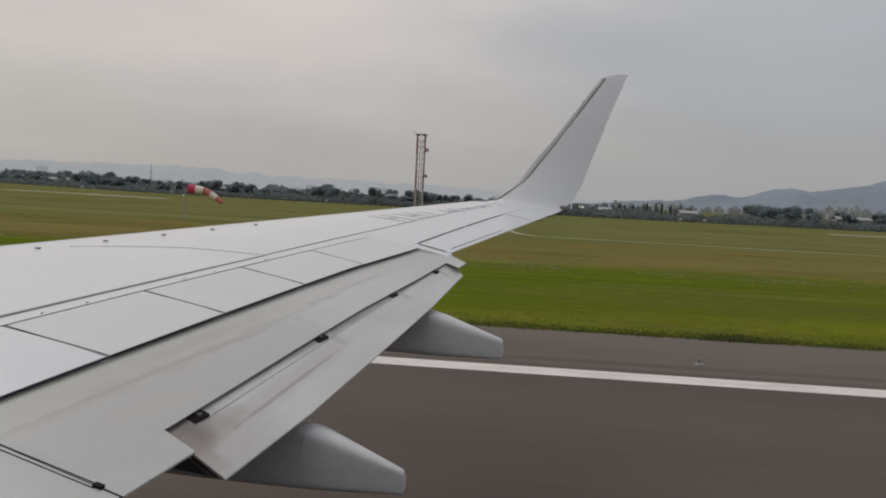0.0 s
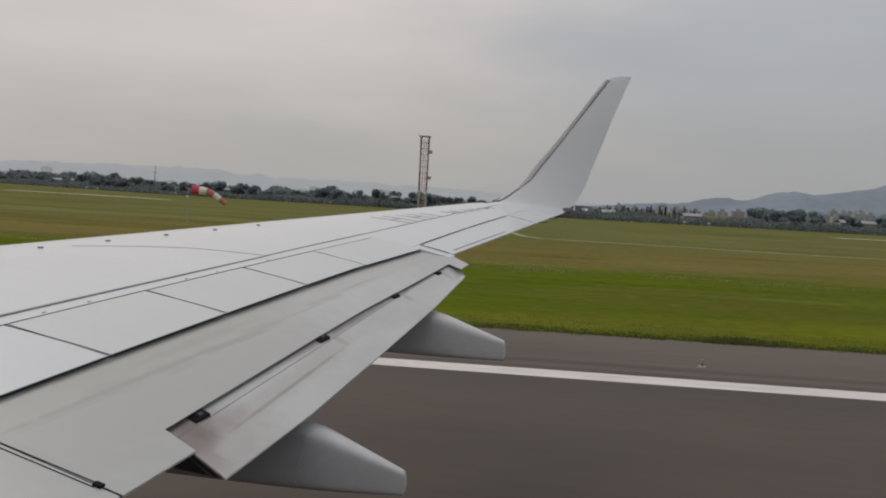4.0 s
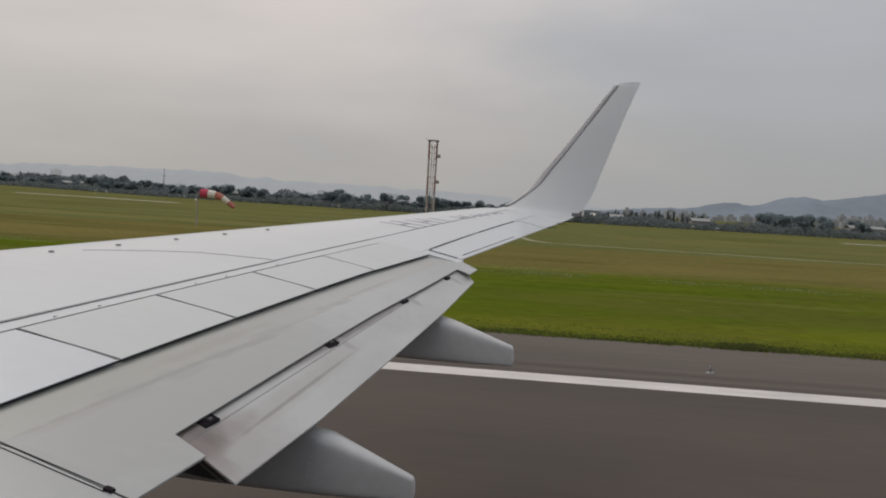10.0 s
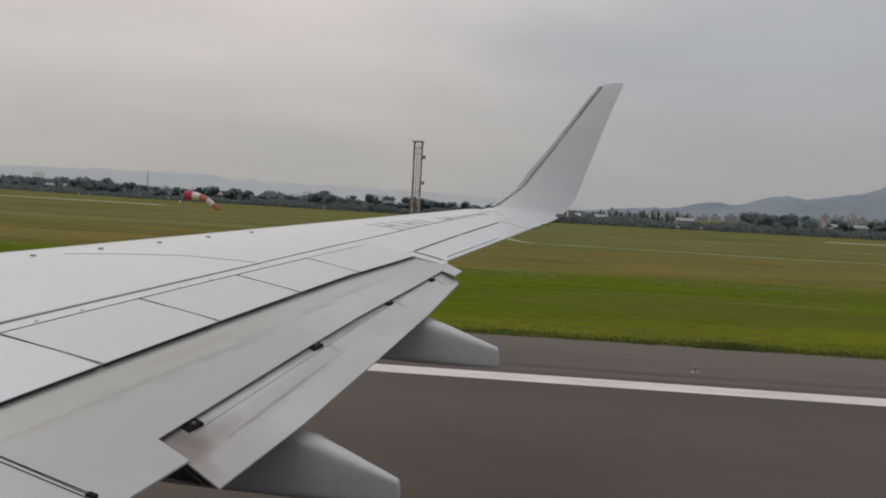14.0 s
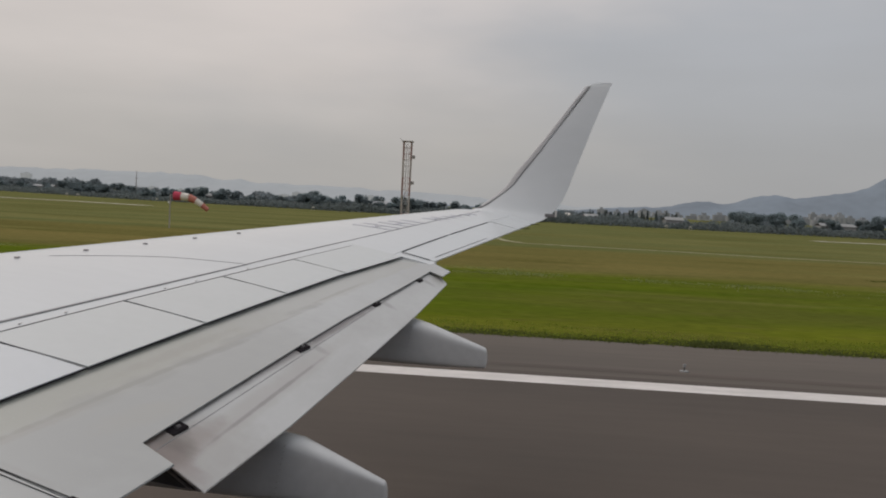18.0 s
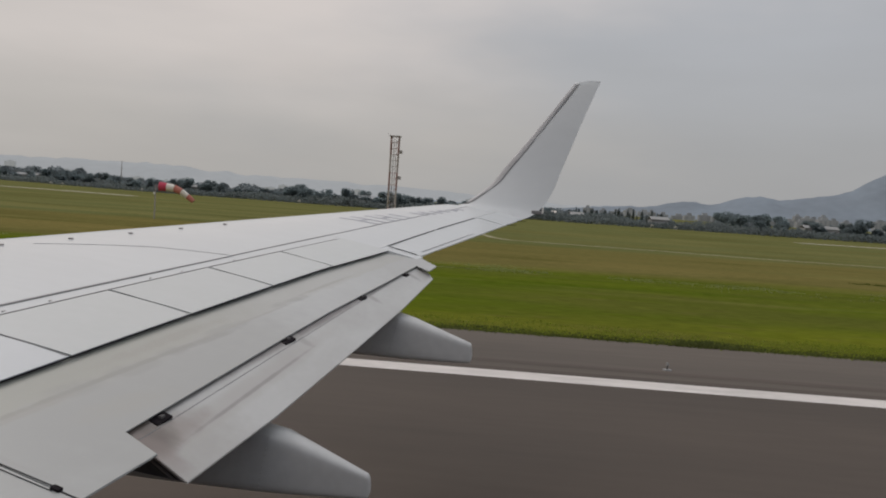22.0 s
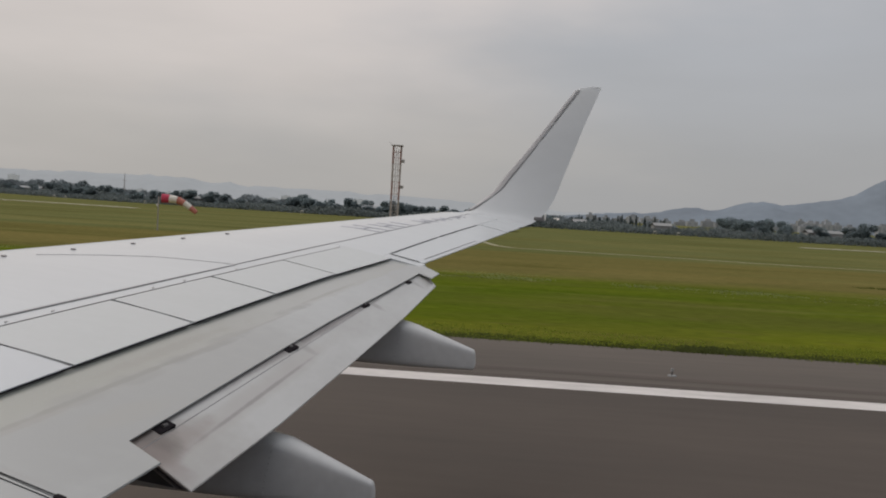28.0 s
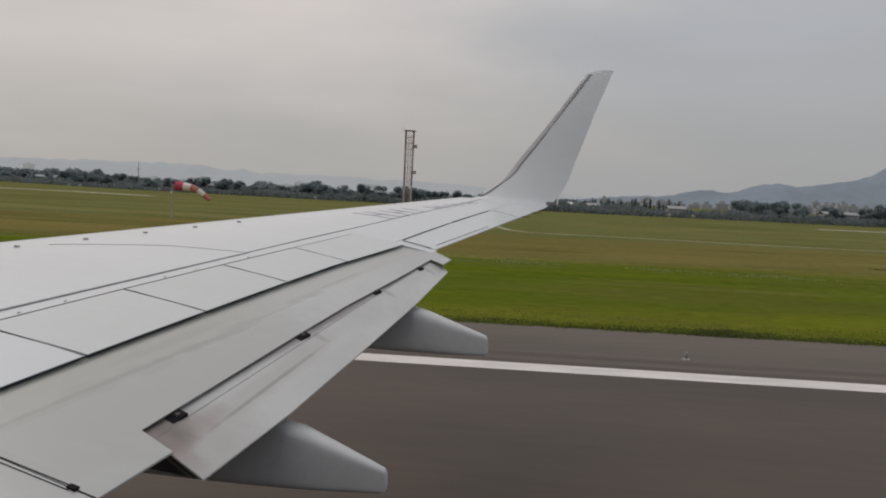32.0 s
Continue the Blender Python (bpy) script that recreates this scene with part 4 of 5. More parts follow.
def winglet_ring(k):
    y, dz, xl, xt = tip_way(k)
    a = tip_way(max(k - 0.5, 0))
    b = tip_way(min(k + 0.5, len(WING_TIP) - 1))
    d = Vector((0, b[0] - a[0], b[1] - a[1])).normalized()
    nrm = Vector((0, -d.z, d.y))
    c = xt - xl
    up, lo = [], []
    blend = max(0.0, 1 - k / 5)
    for j in range(17):
        u = 1.0 if j == 16 else 0.985 * (j / 15) ** 1.6
        th = c * 2.6 * math.sqrt(u) * (1 - u)
        rise = INC * (xt - lerp(xl, xt, u)) * blend
        mid = Vector((lerp(xl, xt, u), y, base_z + dz + rise))
        up.append(mid + nrm * th * lerp(0.022, TH * 0.75, blend))
        lo.append(mid - nrm * (th * 0.04 + 0.004))
    return up + lo[::-1]


bm = bmesh.new()
rings = [[bm.verts.new(p) for p in winglet_ring(k)] for k in [i / 3 for i in range(3 * len(WING_TIP) - 2)]]
m = len(rings[0])
for a, b in zip(rings, rings[1:]):
    for j in range(m):
        bm.faces.new((a[j], a[(j + 1) % m], b[(j + 1) % m], b[j]))
bm.faces.new(rings[-1])
bm.normal_update()
for e in bm.edges:
    if len(e.link_faces) == 2 and e.calc_face_angle(0) > 0.7:
        e.smooth = False
part("winglet", bm, M_WING, plane, "tall white swept blended winglet", smooth=True)
# bare metal leading edge of the winglet, with a dark joint behind it
def edge_band(name, far_from, far_to, lift, material, label, k0, k1):
    bm = bmesh.new()
    rows = []
    for k in [i / 3 for i in range(3 * k0, 3 * k1 - 2)]:
        pts = winglet_ring(k)[:17]
        xl, xt = tip_way(k)[2:]
        taper = min(1.0, 0.45 + 0.2 * (len(WING_TIP) - 3 - k)) * min(1.0, 0.3 + 0.3 * (k - k0))
        row = []
        for j in range(6):
            want = xl + lerp(far_from, far_to * taper, j / 5)
            i = max(0, min(15, sum(1 for p in pts if p.x <= want) - 1))
            a, b = pts[i], pts[i + 1]
            q = a.lerp(b, max(0.0, min(1.0, (want - a.x) / max(1e-6, b.x - a.x))))
            row.append(q + Vector((-0.003, -lift, 0)))
        rows.append(row)
    slab(bm, rows, (0.0, 0.004, 0))
    return part(name, bm, material, plane, label, smooth=True)


edge_band("metal_leading_edge", 0.0, 0.115, 0.004, M_METAL, "darker bare-metal winglet leading edge", 2, 9)
edge_band("edge_joint", 0.10, 0.128, 0.007, M_SEAL, "", 2, 9)
# tip lamp and static wicks at the trailing corner
bm = bmesh.new()
box(bm, (0.50, 15.40, 3.895), (0.67, 15.47, 3.960), 0.015)
lamp = part("tail_lamp", bm, M_SEAL, plane, "dark lamp housing at the wingtip")
bm = bmesh.new()
box(bm, (0.672, 15.405, 3.91), (0.70, 15.465, 4.02), 0.008)
part("lens", bm, M_SIGNWHITE, lamp, "small white lens")
for y in (14.3, 14.9, 15.3):
    bm = bmesh.new()
    p = skin(0.945, y)
    tube(bm, p + Vector((-0.02, 0, 0)), p + Vector((0.14, 0, 0.005)), 0.006, 0.003, 6)
    part("static_wick", bm, M_BLACK, plane)

# unseen fuselage side behind the window, darkened against bounced light; gear to the ground
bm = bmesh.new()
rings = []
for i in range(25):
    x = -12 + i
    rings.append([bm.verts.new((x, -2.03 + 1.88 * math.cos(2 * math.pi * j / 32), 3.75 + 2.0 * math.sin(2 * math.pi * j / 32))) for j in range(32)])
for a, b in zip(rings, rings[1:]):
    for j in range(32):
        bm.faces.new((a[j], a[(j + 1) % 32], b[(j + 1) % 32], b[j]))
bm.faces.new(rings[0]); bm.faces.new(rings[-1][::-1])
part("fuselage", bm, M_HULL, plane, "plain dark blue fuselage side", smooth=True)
for y in (-4.9, 0.85):
    bm = bmesh.new()
    tube(bm, (-2.8, y, 0.5), (-2.8, y, 2.05), 0.11, 0.13, 12)
    leg = part("gear_leg", bm, M_ROD, plane)
    for dy in (-0.3, 0.3):
        bm = bmesh.new()
        tube(bm, (-2.8, y + dy - 0.17, 0.565), (-2.8, y + dy + 0.17, 0.565), 0.56, sides=28)
        part("tyre", bm, M_TYRE, leg)


# ---------------------------------------------------------------- airfield equipment
def striped_hut(x, y, wide, deep, high, turn, bands):
    hut = thing("equipment_shelter", (x, y, 0), "red and white striped equipment shelter on the grass", "shelter", "striped shelters")
    hut.rotation_euler = (0, 0, radians(turn))
    bm = bmesh.new(); box(bm, (-wide / 2, -deep / 2, 0), (wide / 2, deep / 2, high), 0.03); part("body", bm, M_CREAM, hut)
    bm = bmesh.new(); box(bm, (-wide / 2 - 0.06, -deep / 2 - 0.06, high), (wide / 2 + 0.06, deep / 2 + 0.06, high + 0.10), 0.02); part("roof", bm, M_CREAM, hut)
    bm = bmesh.new(); box(bm, (-wide / 2 - 0.1, -deep / 2 - 0.1, -0.02), (wide / 2 + 0.1, deep / 2 + 0.1, 0.06)); part("plinth", bm, M_PATH, hut)
    for k in range(bands):
        a, b = -wide / 2 + wide * k / bands, -wide / 2 + wide * (k + 1) / bands
        bm = bmesh.new(); box(bm, (a, -deep / 2 - 0.02, 0.06), (b, -deep / 2 - 0.003, high - 0.02)); part("stripe_panel", bm, M_RED if k % 2 == 0 else M_CREAM, hut)
    for k in range(4):
        a, b = -deep / 2 + deep * k / 4, -deep / 2 + deep * (k + 1) / 4
        for sx in (-1, 1):
            bm = bmesh.new(); box(bm, (min(sx * (wide / 2 + 0.003), sx * (wide / 2 + 0.02)), a, 0.06), (max(sx * (wide / 2 + 0.003), sx * (wide / 2 + 0.02)), b, high - 0.02)); part("stripe_panel", bm, M_RED if k % 2 == 1 else M_CREAM, hut)
    bm = bmesh.new(); box(bm, (wide / 2 + 0.02, -deep * 0.46, 0.10), (wide / 2 + 0.045, -deep * 0.12, high - 0.15), 0.005); door = part("door", bm, M_CREAM, hut)
    bm = bmesh.new(); box(bm, (wide / 2 + 0.045, -deep * 0.18, high * 0.45), (wide / 2 + 0.09, -deep * 0.16, high * 0.55)); part("handle", bm, M_BLACK, door)
    return hut


striped_hut(23.6, 82.2, 3.2, 2.4, 1.82, 4, 7)
striped_hut(29.5, 156.0, 2.9, 2.2, 1.95, 4, 7)


def lattice_mast(x, y, high, base_w, top_w, tiers, group):
    mast = thing("lattice_mast", (x, y, 0), "slender red and white steel lattice antenna mast", "mast", group)

    def corner(k, z):
        w = lerp(base_w, top_w, z / high) / 2
        return Vector(((-w, w, w, -w)[k], (-w, -w, w, w)[k], z))

    for k in range(4):
        for i in range(0, tiers, 3):
            z0, z1 = high * i / tiers, high * min(i + 3, tiers) / tiers
            bm = bmesh.new(); tube(bm, corner(k, z0), corner(k, z1), 0.075, 0.07, 6); part("upright", bm, M_RUSTY if (i // 3) % 2 == 0 else M_MAST, mast)
    for dx in (-0.12, 0.2):
        bm = bmesh.new(); box(bm, (dx - 0.03, -0.06, 0.1), (dx + 0.03, 0.02, high * 0.96)); part("cable_run", bm, M_DULL if dx < 0 else M_STEEL, mast)
    bm = bmesh.new(); tube(bm, (-top_w * 0.6, 0, high), (-top_w * 1.0, 0, high + 0.45), 0.03, sides=6); part("aerial", bm, M_STEEL, mast)
    for i in range(tiers):
        z0, z1 = high * i / tiers, high * (i + 1) / tiers
        paint = M_RUSTY if (i // 3) % 2 == 0 else M_MAST
        for k in range(4):
            bm = bmesh.new(); tube(bm, corner(k, z1), corner((k + 1) % 4, z1), 0.026, sides=5); part("crossbar", bm, paint, mast)
            bm = bmesh.new()
            tube(bm, corner(k, z0), corner((k + 1) % 4, z1), 0.018, sides=5)
            part("brace", bm, paint, mast)
    for f in (0.98, 0.84, 0.55):
        z = high * f
        bm = bmesh.new(); box(bm, (lerp(base_w, top_w, f) / 2, -0.35, z - 0.3), (lerp(base_w, top_w, f) / 2 + (0.12 if f > 0.9 else 0.55), 0.35, z + 0.15), 0.04); part("antenna", bm, M_STEEL, mast)
    bm = bmesh.new(); box(bm, (-top_w * 0.7, -top_w * 0.7, high), (top_w * 0.7, top_w * 0.7, high + 0.12)); part("platform", bm, M_STEEL, mast)
    bm = bmesh.new(); box(bm, (-base_w, -base_w, -0.02), (base_w, base_w, 0.10)); part("footing", bm, M_PATH, mast)
    return mast


lattice_mast(21.7, 129.0, 12.7, 1.0, 1.12, 15, "antenna masts")
lattice_mast(40.5, 247.0, 12.6, 1.1, 1.0, 12, "antenna masts")


def cabinet(x, y, w, h, material, label):
    c = thing("equipment_cabinet", (x, y, 0), label, "cabinet", "cabinets in the grass")
    bm = bmesh.new(); box(bm, (-w / 2, -w * 0.4, 0.1), (w / 2, w * 0.4, h), 0.02); part("body", bm, material, c)
    bm = bmesh.new(); box(bm, (-w / 2 - 0.04, -w * 0.44, h), (w / 2 + 0.04, w * 0.44, h + 0.05)); part("lid", bm, material, c)
    bm = bmesh.new(); box(bm, (-w / 2 + 0.05, -w * 0.42, 0.15), (w / 2 - 0.05, -w * 0.40 - 0.002, h - 0.05)); part("door", bm, material, c)
    bm = bmesh.new(); box(bm, (-w / 2 - 0.1, -w * 0.5, -0.02), (w / 2 + 0.1, w * 0.5, 0.1)); part("plinth", bm, M_PATH, c)
    return c


cabinet(19.8, 80.4, 0.95, 0.85, M_BROWN, "dark red-brown metal equipment cabinet on grass")
cabinet(26.5, 81.5, 0.35, 0.95, M_RUSTY, "small rusty orange junction post on grass")


def windsock(x, y):
    ws = thing("windsock", (x, y, 0), "red and white windsock hanging on a pole", "windsock")
    bm = bmesh.new(); tube(bm, (0, 0, 0), (0, 0, 3.75), 0.07, 0.05, 10); part("pole", bm, M_STEEL, ws)
    bm = bmesh.new(); bmesh.ops.create_circle(bm, segments=14, radius=0.5, matrix=Matrix.Translation((0.4, 0, 3.55)) @ Matrix.Rotation(radians(60), 4, "Y")); tube(bm, (0, 0, 3.55), (0.38, 0, 3.58), 0.03); part("hoop", bm, M_STEEL, ws)
    p = Vector((0.4, 0, 3.55))
    for k in range(5):
        droop = radians((2, 6, 22, 34, 38)[k])
        q = p + Vector((math.cos(droop), 0.1, -math.sin(droop))) * 0.82
        bm = bmesh.new(); tube(bm, p, q, 0.50 - 0.05 * k, 0.45 - 0.05 * k, 14); p = q; part("sock_band", bm, (M_SOCK if k == 0 else M_RED) if k % 2 == 0 else M_CREAM, ws)


windsock(-0.3, 97.0)


def post_sign(x, y, h, w, face, label):
    s = thing("marker_post", (x, y, 0), label, "marker", "markers in the grass")
    bm = bmesh.new(); tube(bm, (0, 0, -0.02), (0, 0, h * 0.6), 0.05, sides=8); part("post", bm, M_STEEL, s)
    bm = bmesh.new(); box(bm, (-w / 2, -0.05, h * 0.55), (w / 2, 0.05, h), 0.02); part("plate", bm, face, s)


post_sign(22.0, 118.0, 1.6, 0.6, M_SIGNBLK, "small dark marker board on a post")
post_sign(72.7, 40.2, 1.0, 0.28, M_SIGNWHITE, "short white marker post on grass")
post_sign(67.5, 43.0, 1.2, 0.5, M_SIGNBLK, "dark marker board in the grass")
post_sign(-118.0, 200.0, 2.2, 0.8, M_SIGNBLK, "small dark marker board on a post")
post_sign(-60, 250, 1.2, 0.7, M_SIGNWHITE, "small white marker board on a post")
post_sign(9.6, 230, 1.4, 0.4, M_SIGNWHITE, "small white marker board on a post")


def approach_fixture(x, y):
    f = thing("approach_light", (x, y, 0), "white frangible light fixture on short legs", "light fixture", "fixtures in the grass")
    for dx in (-0.5, 0.5):
        bm = bmesh.new(); tube(bm, (dx * 1.4, 0, -0.02), (dx, 0, 1.5), 0.06, sides=6); part("leg", bm, M_CREAM, f)
    bm = bmesh.new(); box(bm, (-0.9, -0.25, 1.45), (0.9, 0.25, 1.65), 0.03); part("deck", bm, M_CREAM, f)
    bm = bmesh.new(); box(bm, (-0.4, -0.25, 1.65), (0.25, 0.25, 2.0), 0.05); part("housing", bm, M_CREAM, f)
    f.scale = (0.62, 0.62, 0.62)


for x, y in ((-134, 345), (-140, 348), (-116, 352), (-112, 368), (-70, 300), (-96, 330), (14, 300), (85, 290), (92, 288), (-30, 300)):
    approach_fixture(x, y)


def runway_board(x, y, digit):
    b = thing("distance_board", (x, y, 0), "black runway distance board with a white " + digit, "sign", "distance boards")
    for dx in (-0.35, 0.35):
        bm = bmesh.new(); tube(bm, (dx, 0, -0.02), (dx, 0, 0.25), 0.05, sides=6); part("leg", bm, M_STEEL, b)
    bm = bmesh.new(); box(bm, (-0.55, -0.12, 0.2), (0.55, 0.12, 1.4), 0.03); plate = part("board", bm, M_SIGNBLK, b)
    cu = bpy.data.curves.new("numeral", "FONT"); cu.body, cu.size, cu.align_x, cu.extrude = digit, 1.15, "CENTER", 0.004
    num = new("numeral", cu); num.parent = plate
    num.matrix_basis = pose(0, -0.13, 0.40, 90, 0, 0)
    cu.materials.append(M_SIGNWHITE)
    return b


runway_board(-222, 41, "2")
runway_board(-512, 41, "3")


def taxi_sign(x, y, w, face, turn, label):
    s = thing("taxiway_sign", (x, y, 0), label, "sign", "taxiway signs")
    s.rotation_euler = (0, 0, radians(turn))
    for dx in (-w * 0.35, w * 0.35):
        bm = bmesh.new(); tube(bm, (dx, 0, -0.02), (dx, 0, 0.3), 0.05, sides=6); part("leg", bm, M_STEEL, s)
    bm = bmesh.new(); box(bm, (-w / 2, -0.15, 0.25), (w / 2, 0.15, 1.15), 0.03); b = part("panel", bm, face, s)
    for k in range(4):
        bm = bmesh.new(); box(bm, (-w * 0.38 + w * 0.2 * k, -0.165, 0.52), (-w * 0.38 + w * 0.2 * k + w * 0.1, -0.152, 0.86)); part("lettering_bar", bm, M_SIGNWHITE, b)


taxi_sign(352, 90, 3.4, M_SIGNRED, 10, "long red taxiway sign with pale lettering")
taxi_sign(362, 82, 2.2, M_SIGNBLK, 10, "dark back of a taxiway sign")
taxi_sign(330, 122, 1.8, M_SIGNRED, 5, "red and black taxiway sign")
taxi_sign(-388, 71, 2.4, M_SIGNBLK, 8, "dark back of a taxiway sign")

for x in (-18, 42, 102, 162, 222, -78, -138):
    lt = thing("edge_light", (x, 23.9, 0), "small elevated runway edge light on the shoulder", "edge light", "runway edge lights")
    bm = bmesh.new(); tube(bm, (0, 0, 0.004), (0, 0, 0.03), 0.12, 0.11, 14); part("base", bm, M_SHED, lt)
    bm = bmesh.new(); tube(bm, (0, 0, 0.03), (0, 0, 0.13), 0.018, sides=8); part("stem", bm, M_DULL, lt)
    bm = bmesh.new(); tube(bm, (0, 0, 0.13), (0, 0, 0.20), 0.045, 0.035, 12); part("lens", bm, M_SHED, lt)


for k in range(-8, 5):
    il = thing("inset_light", (85.7 + 28.8 * k, 13.2, 0.006), "flush round runway light with a pale collar", "inset light", "inset runway lights")
    bm = bmesh.new(); tube(bm, (0, 0, 0), (0, 0, 0.014), 0.26, 0.24, 20); part("collar", bm, M_SIGNWHITE, il)
    bm = bmesh.new(); tube(bm, (0, 0, 0.014), (0, 0, 0.028), 0.13, 0.10, 16); part("lens_housing", bm, M_STEEL, il)


def utility_truck(x, y, turn):
    t = thing("utility_truck", (x, y, 0), "small yellow airfield utility truck parked on grass", "truck")
    t.rotation_euler = (0, 0, radians(turn))
    bm = bmesh.new(); box(bm, (-2.3, -0.9, 0.55), (2.3, 0.9, 1.15), 0.08); part("body", bm, M_YELLOW, t)
    bm = bmesh.new(); box(bm, (-1.0, -0.85, 1.13), (1.0, 0.85, 1.85), 0.15); cab = part("cab", bm, M_YELLOW, t)
    for sy in (-0.86, 0.84):
        bm = bmesh.new(); box(bm, (-0.8, sy, 1.28), (0.8, sy + 0.02, 1.68)); part("side_window", bm, M_GLASS, cab)
    bm = bmesh.new(); box(bm, (-0.3, -0.5, 1.84), (0.0, 0.5, 1.98), 0.03); part("light_bar", bm, M_RED, t)
    for wx in (-1.5, 1.5):
        for wy in (-0.95, 0.75):
            bm = bmesh.new(); tube(bm, (wx, wy, 0.35), (wx, wy + 0.2, 0.35), 0.35, sides=18); wheel = part("wheel", bm, M_TYRE, t)
            bm = bmesh.new(); tube(bm, (wx, wy - 0.01, 0.35), (wx, wy + 0.21, 0.35), 0.18, sides=12); part("rim", bm, M_STEEL, wheel)


utility_truck(-630, 88, 4)

# ---------------------------------------------------------------- grass, scrub and trees
def blades(name, spots, material, height, spread, count, label):
    verts, faces = [], []
    for x, y, k in spots:
        for _ in range(count):
            a = random.uniform(0, 6.283)
            h = height * k * random.uniform(0.5, 1.1)
            bx, by = x + random.gauss(0, spread), y + random.gauss(0, spread)
            w = 0.04 + 0.10 * h
            lean = random.gauss(0, 0.35) * h
            i = len(verts)
            verts += [(bx - w * math.cos(a), by - w * math.sin(a), -0.01), (bx + w * math.cos(a), by + w * math.sin(a), -0.01), (bx + lean * math.sin(a), by + lean * math.cos(a), h)]
            faces.append((i, i + 1, i + 2))
    me = bpy.data.meshes.new(name)
    me.from_pydata(verts, [], faces)
    me.materials.append(material)
    return tagged(new(name, me), label, "grass", "", "stuff")


CLUMPS = ((-21, 1.1, 1.8), (-14, 1.0, 1.6), (-6, 0.9, 1.5), (1.7, 0.7, 2.4), (5.6, 0.5, 1.0), (10.6, 1.5, 2.2), (20, 1.2, 1.8), (31, 1.5, 2.0), (44, 1.0, 1.6))
spots = []
for _ in range(5200):
    x = random.uniform(-30, 60)
    d = min(1.4, random.expovariate(1 / 0.5))
    lump = 0.55 + sum(a * math.exp(-((x - c) / w) ** 2) for c, w, a in CLUMPS) + 1.2 * max(0, noise.noise(Vector((x * 0.5, 3.1, 0))))
    spots.append((x, S_OUT + 0.05 + d * 0.8, lump))
blades("edge_grass", spots, M_WEED, 0.052, 0.14, 12, "dark ragged weeds along the pavement edge")
spots = [(random.uniform(-25, 70), S_OUT + 0.4 + 3 * random.random() ** 1.8, random.uniform(0.5, 1.2)) for _ in range(2600)]
blades("grass_tufts", spots, M_TUFT, 0.06, 0.30, 7, "bright green grass tufts beside the runway")
spots = []
for _ in range(9):
    cx, cy, r = random.uniform(10, 130), random.uniform(40, 78), random.uniform(0.5, 1.3)
    spots += [(cx + random.gauss(0, r * 0.7), cy + random.gauss(0, r * 0.4), random.uniform(0.6, 1.3)) for _ in range(28)]
blades("weed_clumps", spots, M_CLUMP, 0.085, 0.22, 7, "dark weed clumps standing in the mown grass")
spots = []
for _ in range(9000):
    x, y = random.uniform(-90, 120), 57 + random.gauss(0, 1.6)
    thick = noise.noise(Vector((x * 0.05, y * 0.22, 5.0))) + 0.5 * noise.noise(Vector((x * 0.2, y * 0.5, 8.0)))
    if thick > 0.12:
        spots.append((x, y, 0.5 + 1.2 * thick))
blades("flowering_weeds", spots, M_PALE, 0.09, 0.30, 4, "pale flowering weeds scattered in the grass")


def crown_mesh(name, blobs, leaf, count, material, seed):
    """Many small leaf faces scattered through a few uneven clumps."""
    rng = random.Random(seed)
    verts, faces = [], []
    for cx, cy, cz, rx, rz in blobs:
        for _ in range(count):
            while True:
                p = Vector((rng.uniform(-1, 1), rng.uniform(-1, 1), rng.uniform(-1, 1)))
                if 0.25 < p.length < 1:
                    break
            c = Vector((cx + p.x * rx, cy + p.y * rx, cz + p.z * rz))
            q = Euler((rng.uniform(-0.95, 0.95), rng.uniform(-0.95, 0.95), rng.uniform(0, 6.2))).to_matrix()
            s = leaf * rng.uniform(0.6, 1.3)
            i = len(verts)
            verts += [c + q @ Vector((-s, -s * 0.6, 0)), c + q @ Vector((s, -s * 0.7, 0)), c + q @ Vector((s * 0.8, s * 0.6, 0.1 * s)), c + q @ Vector((-s * 0.7, s * 0.7, 0))]
            faces.append((i, i + 1, i + 2, i + 3))
    me = bpy.data.meshes.new(name)
    me.from_pydata([tuple(v) for v in verts], [], faces)
    me.materials.append(material)
    return me


def broad_tree(seed, high, label):
    rng = random.Random(seed)
    tree = thing("tree", (0, 0, 0), label, "tree", "perimeter trees")
    bm = bmesh.new()
    tube(bm, (0, 0, -0.1), (0, 0, high * 0.5), 0.28, 0.14, 8)
    for k in range(5):
        a = k * 1.3 + rng.random()
        tube(bm, (0, 0, high * (0.28 + 0.05 * k)), (math.cos(a) * high * 0.24, math.sin(a) * high * 0.24, high * (0.5 + 0.06 * k)), 0.10, 0.04, 6)
    part("trunk", bm, M_TRUNK, tree)
    blobs = [(0, 0, high * 0.62, high * 0.34, high * 0.34)]
    for k in range(8):
        a = rng.uniform(0, 6.28)
        r = high * rng.uniform(0.16, 0.36)
        blobs.append((math.cos(a) * r, math.sin(a) * r, high * rng.uniform(0.20, 0.78), high * rng.uniform(0.16, 0.24), high * rng.uniform(0.13, 0.2)))
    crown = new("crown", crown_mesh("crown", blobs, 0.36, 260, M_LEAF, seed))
    crown.parent = tree
    return tree


def pointed_tree(seed, high, wide, label):
    tree = thing("tree", (0, 0, 0), label, "tree", "perimeter trees")
    bm = bmesh.new(); tube(bm, (0, 0, -0.1), (0, 0, high * 0.9), 0.2, 0.04, 8); part("trunk", bm, M_TRUNK, tree)
    blobs = [(0, 0, high * (0.18 + 0.12 * k), wide * (1 - 0.125 * k), high * 0.11) for k in range(7)]
    crown = new("crown", crown_mesh("crown", blobs, 0.28, 150, M_PINE, seed))
    crown.parent = tree
    return tree


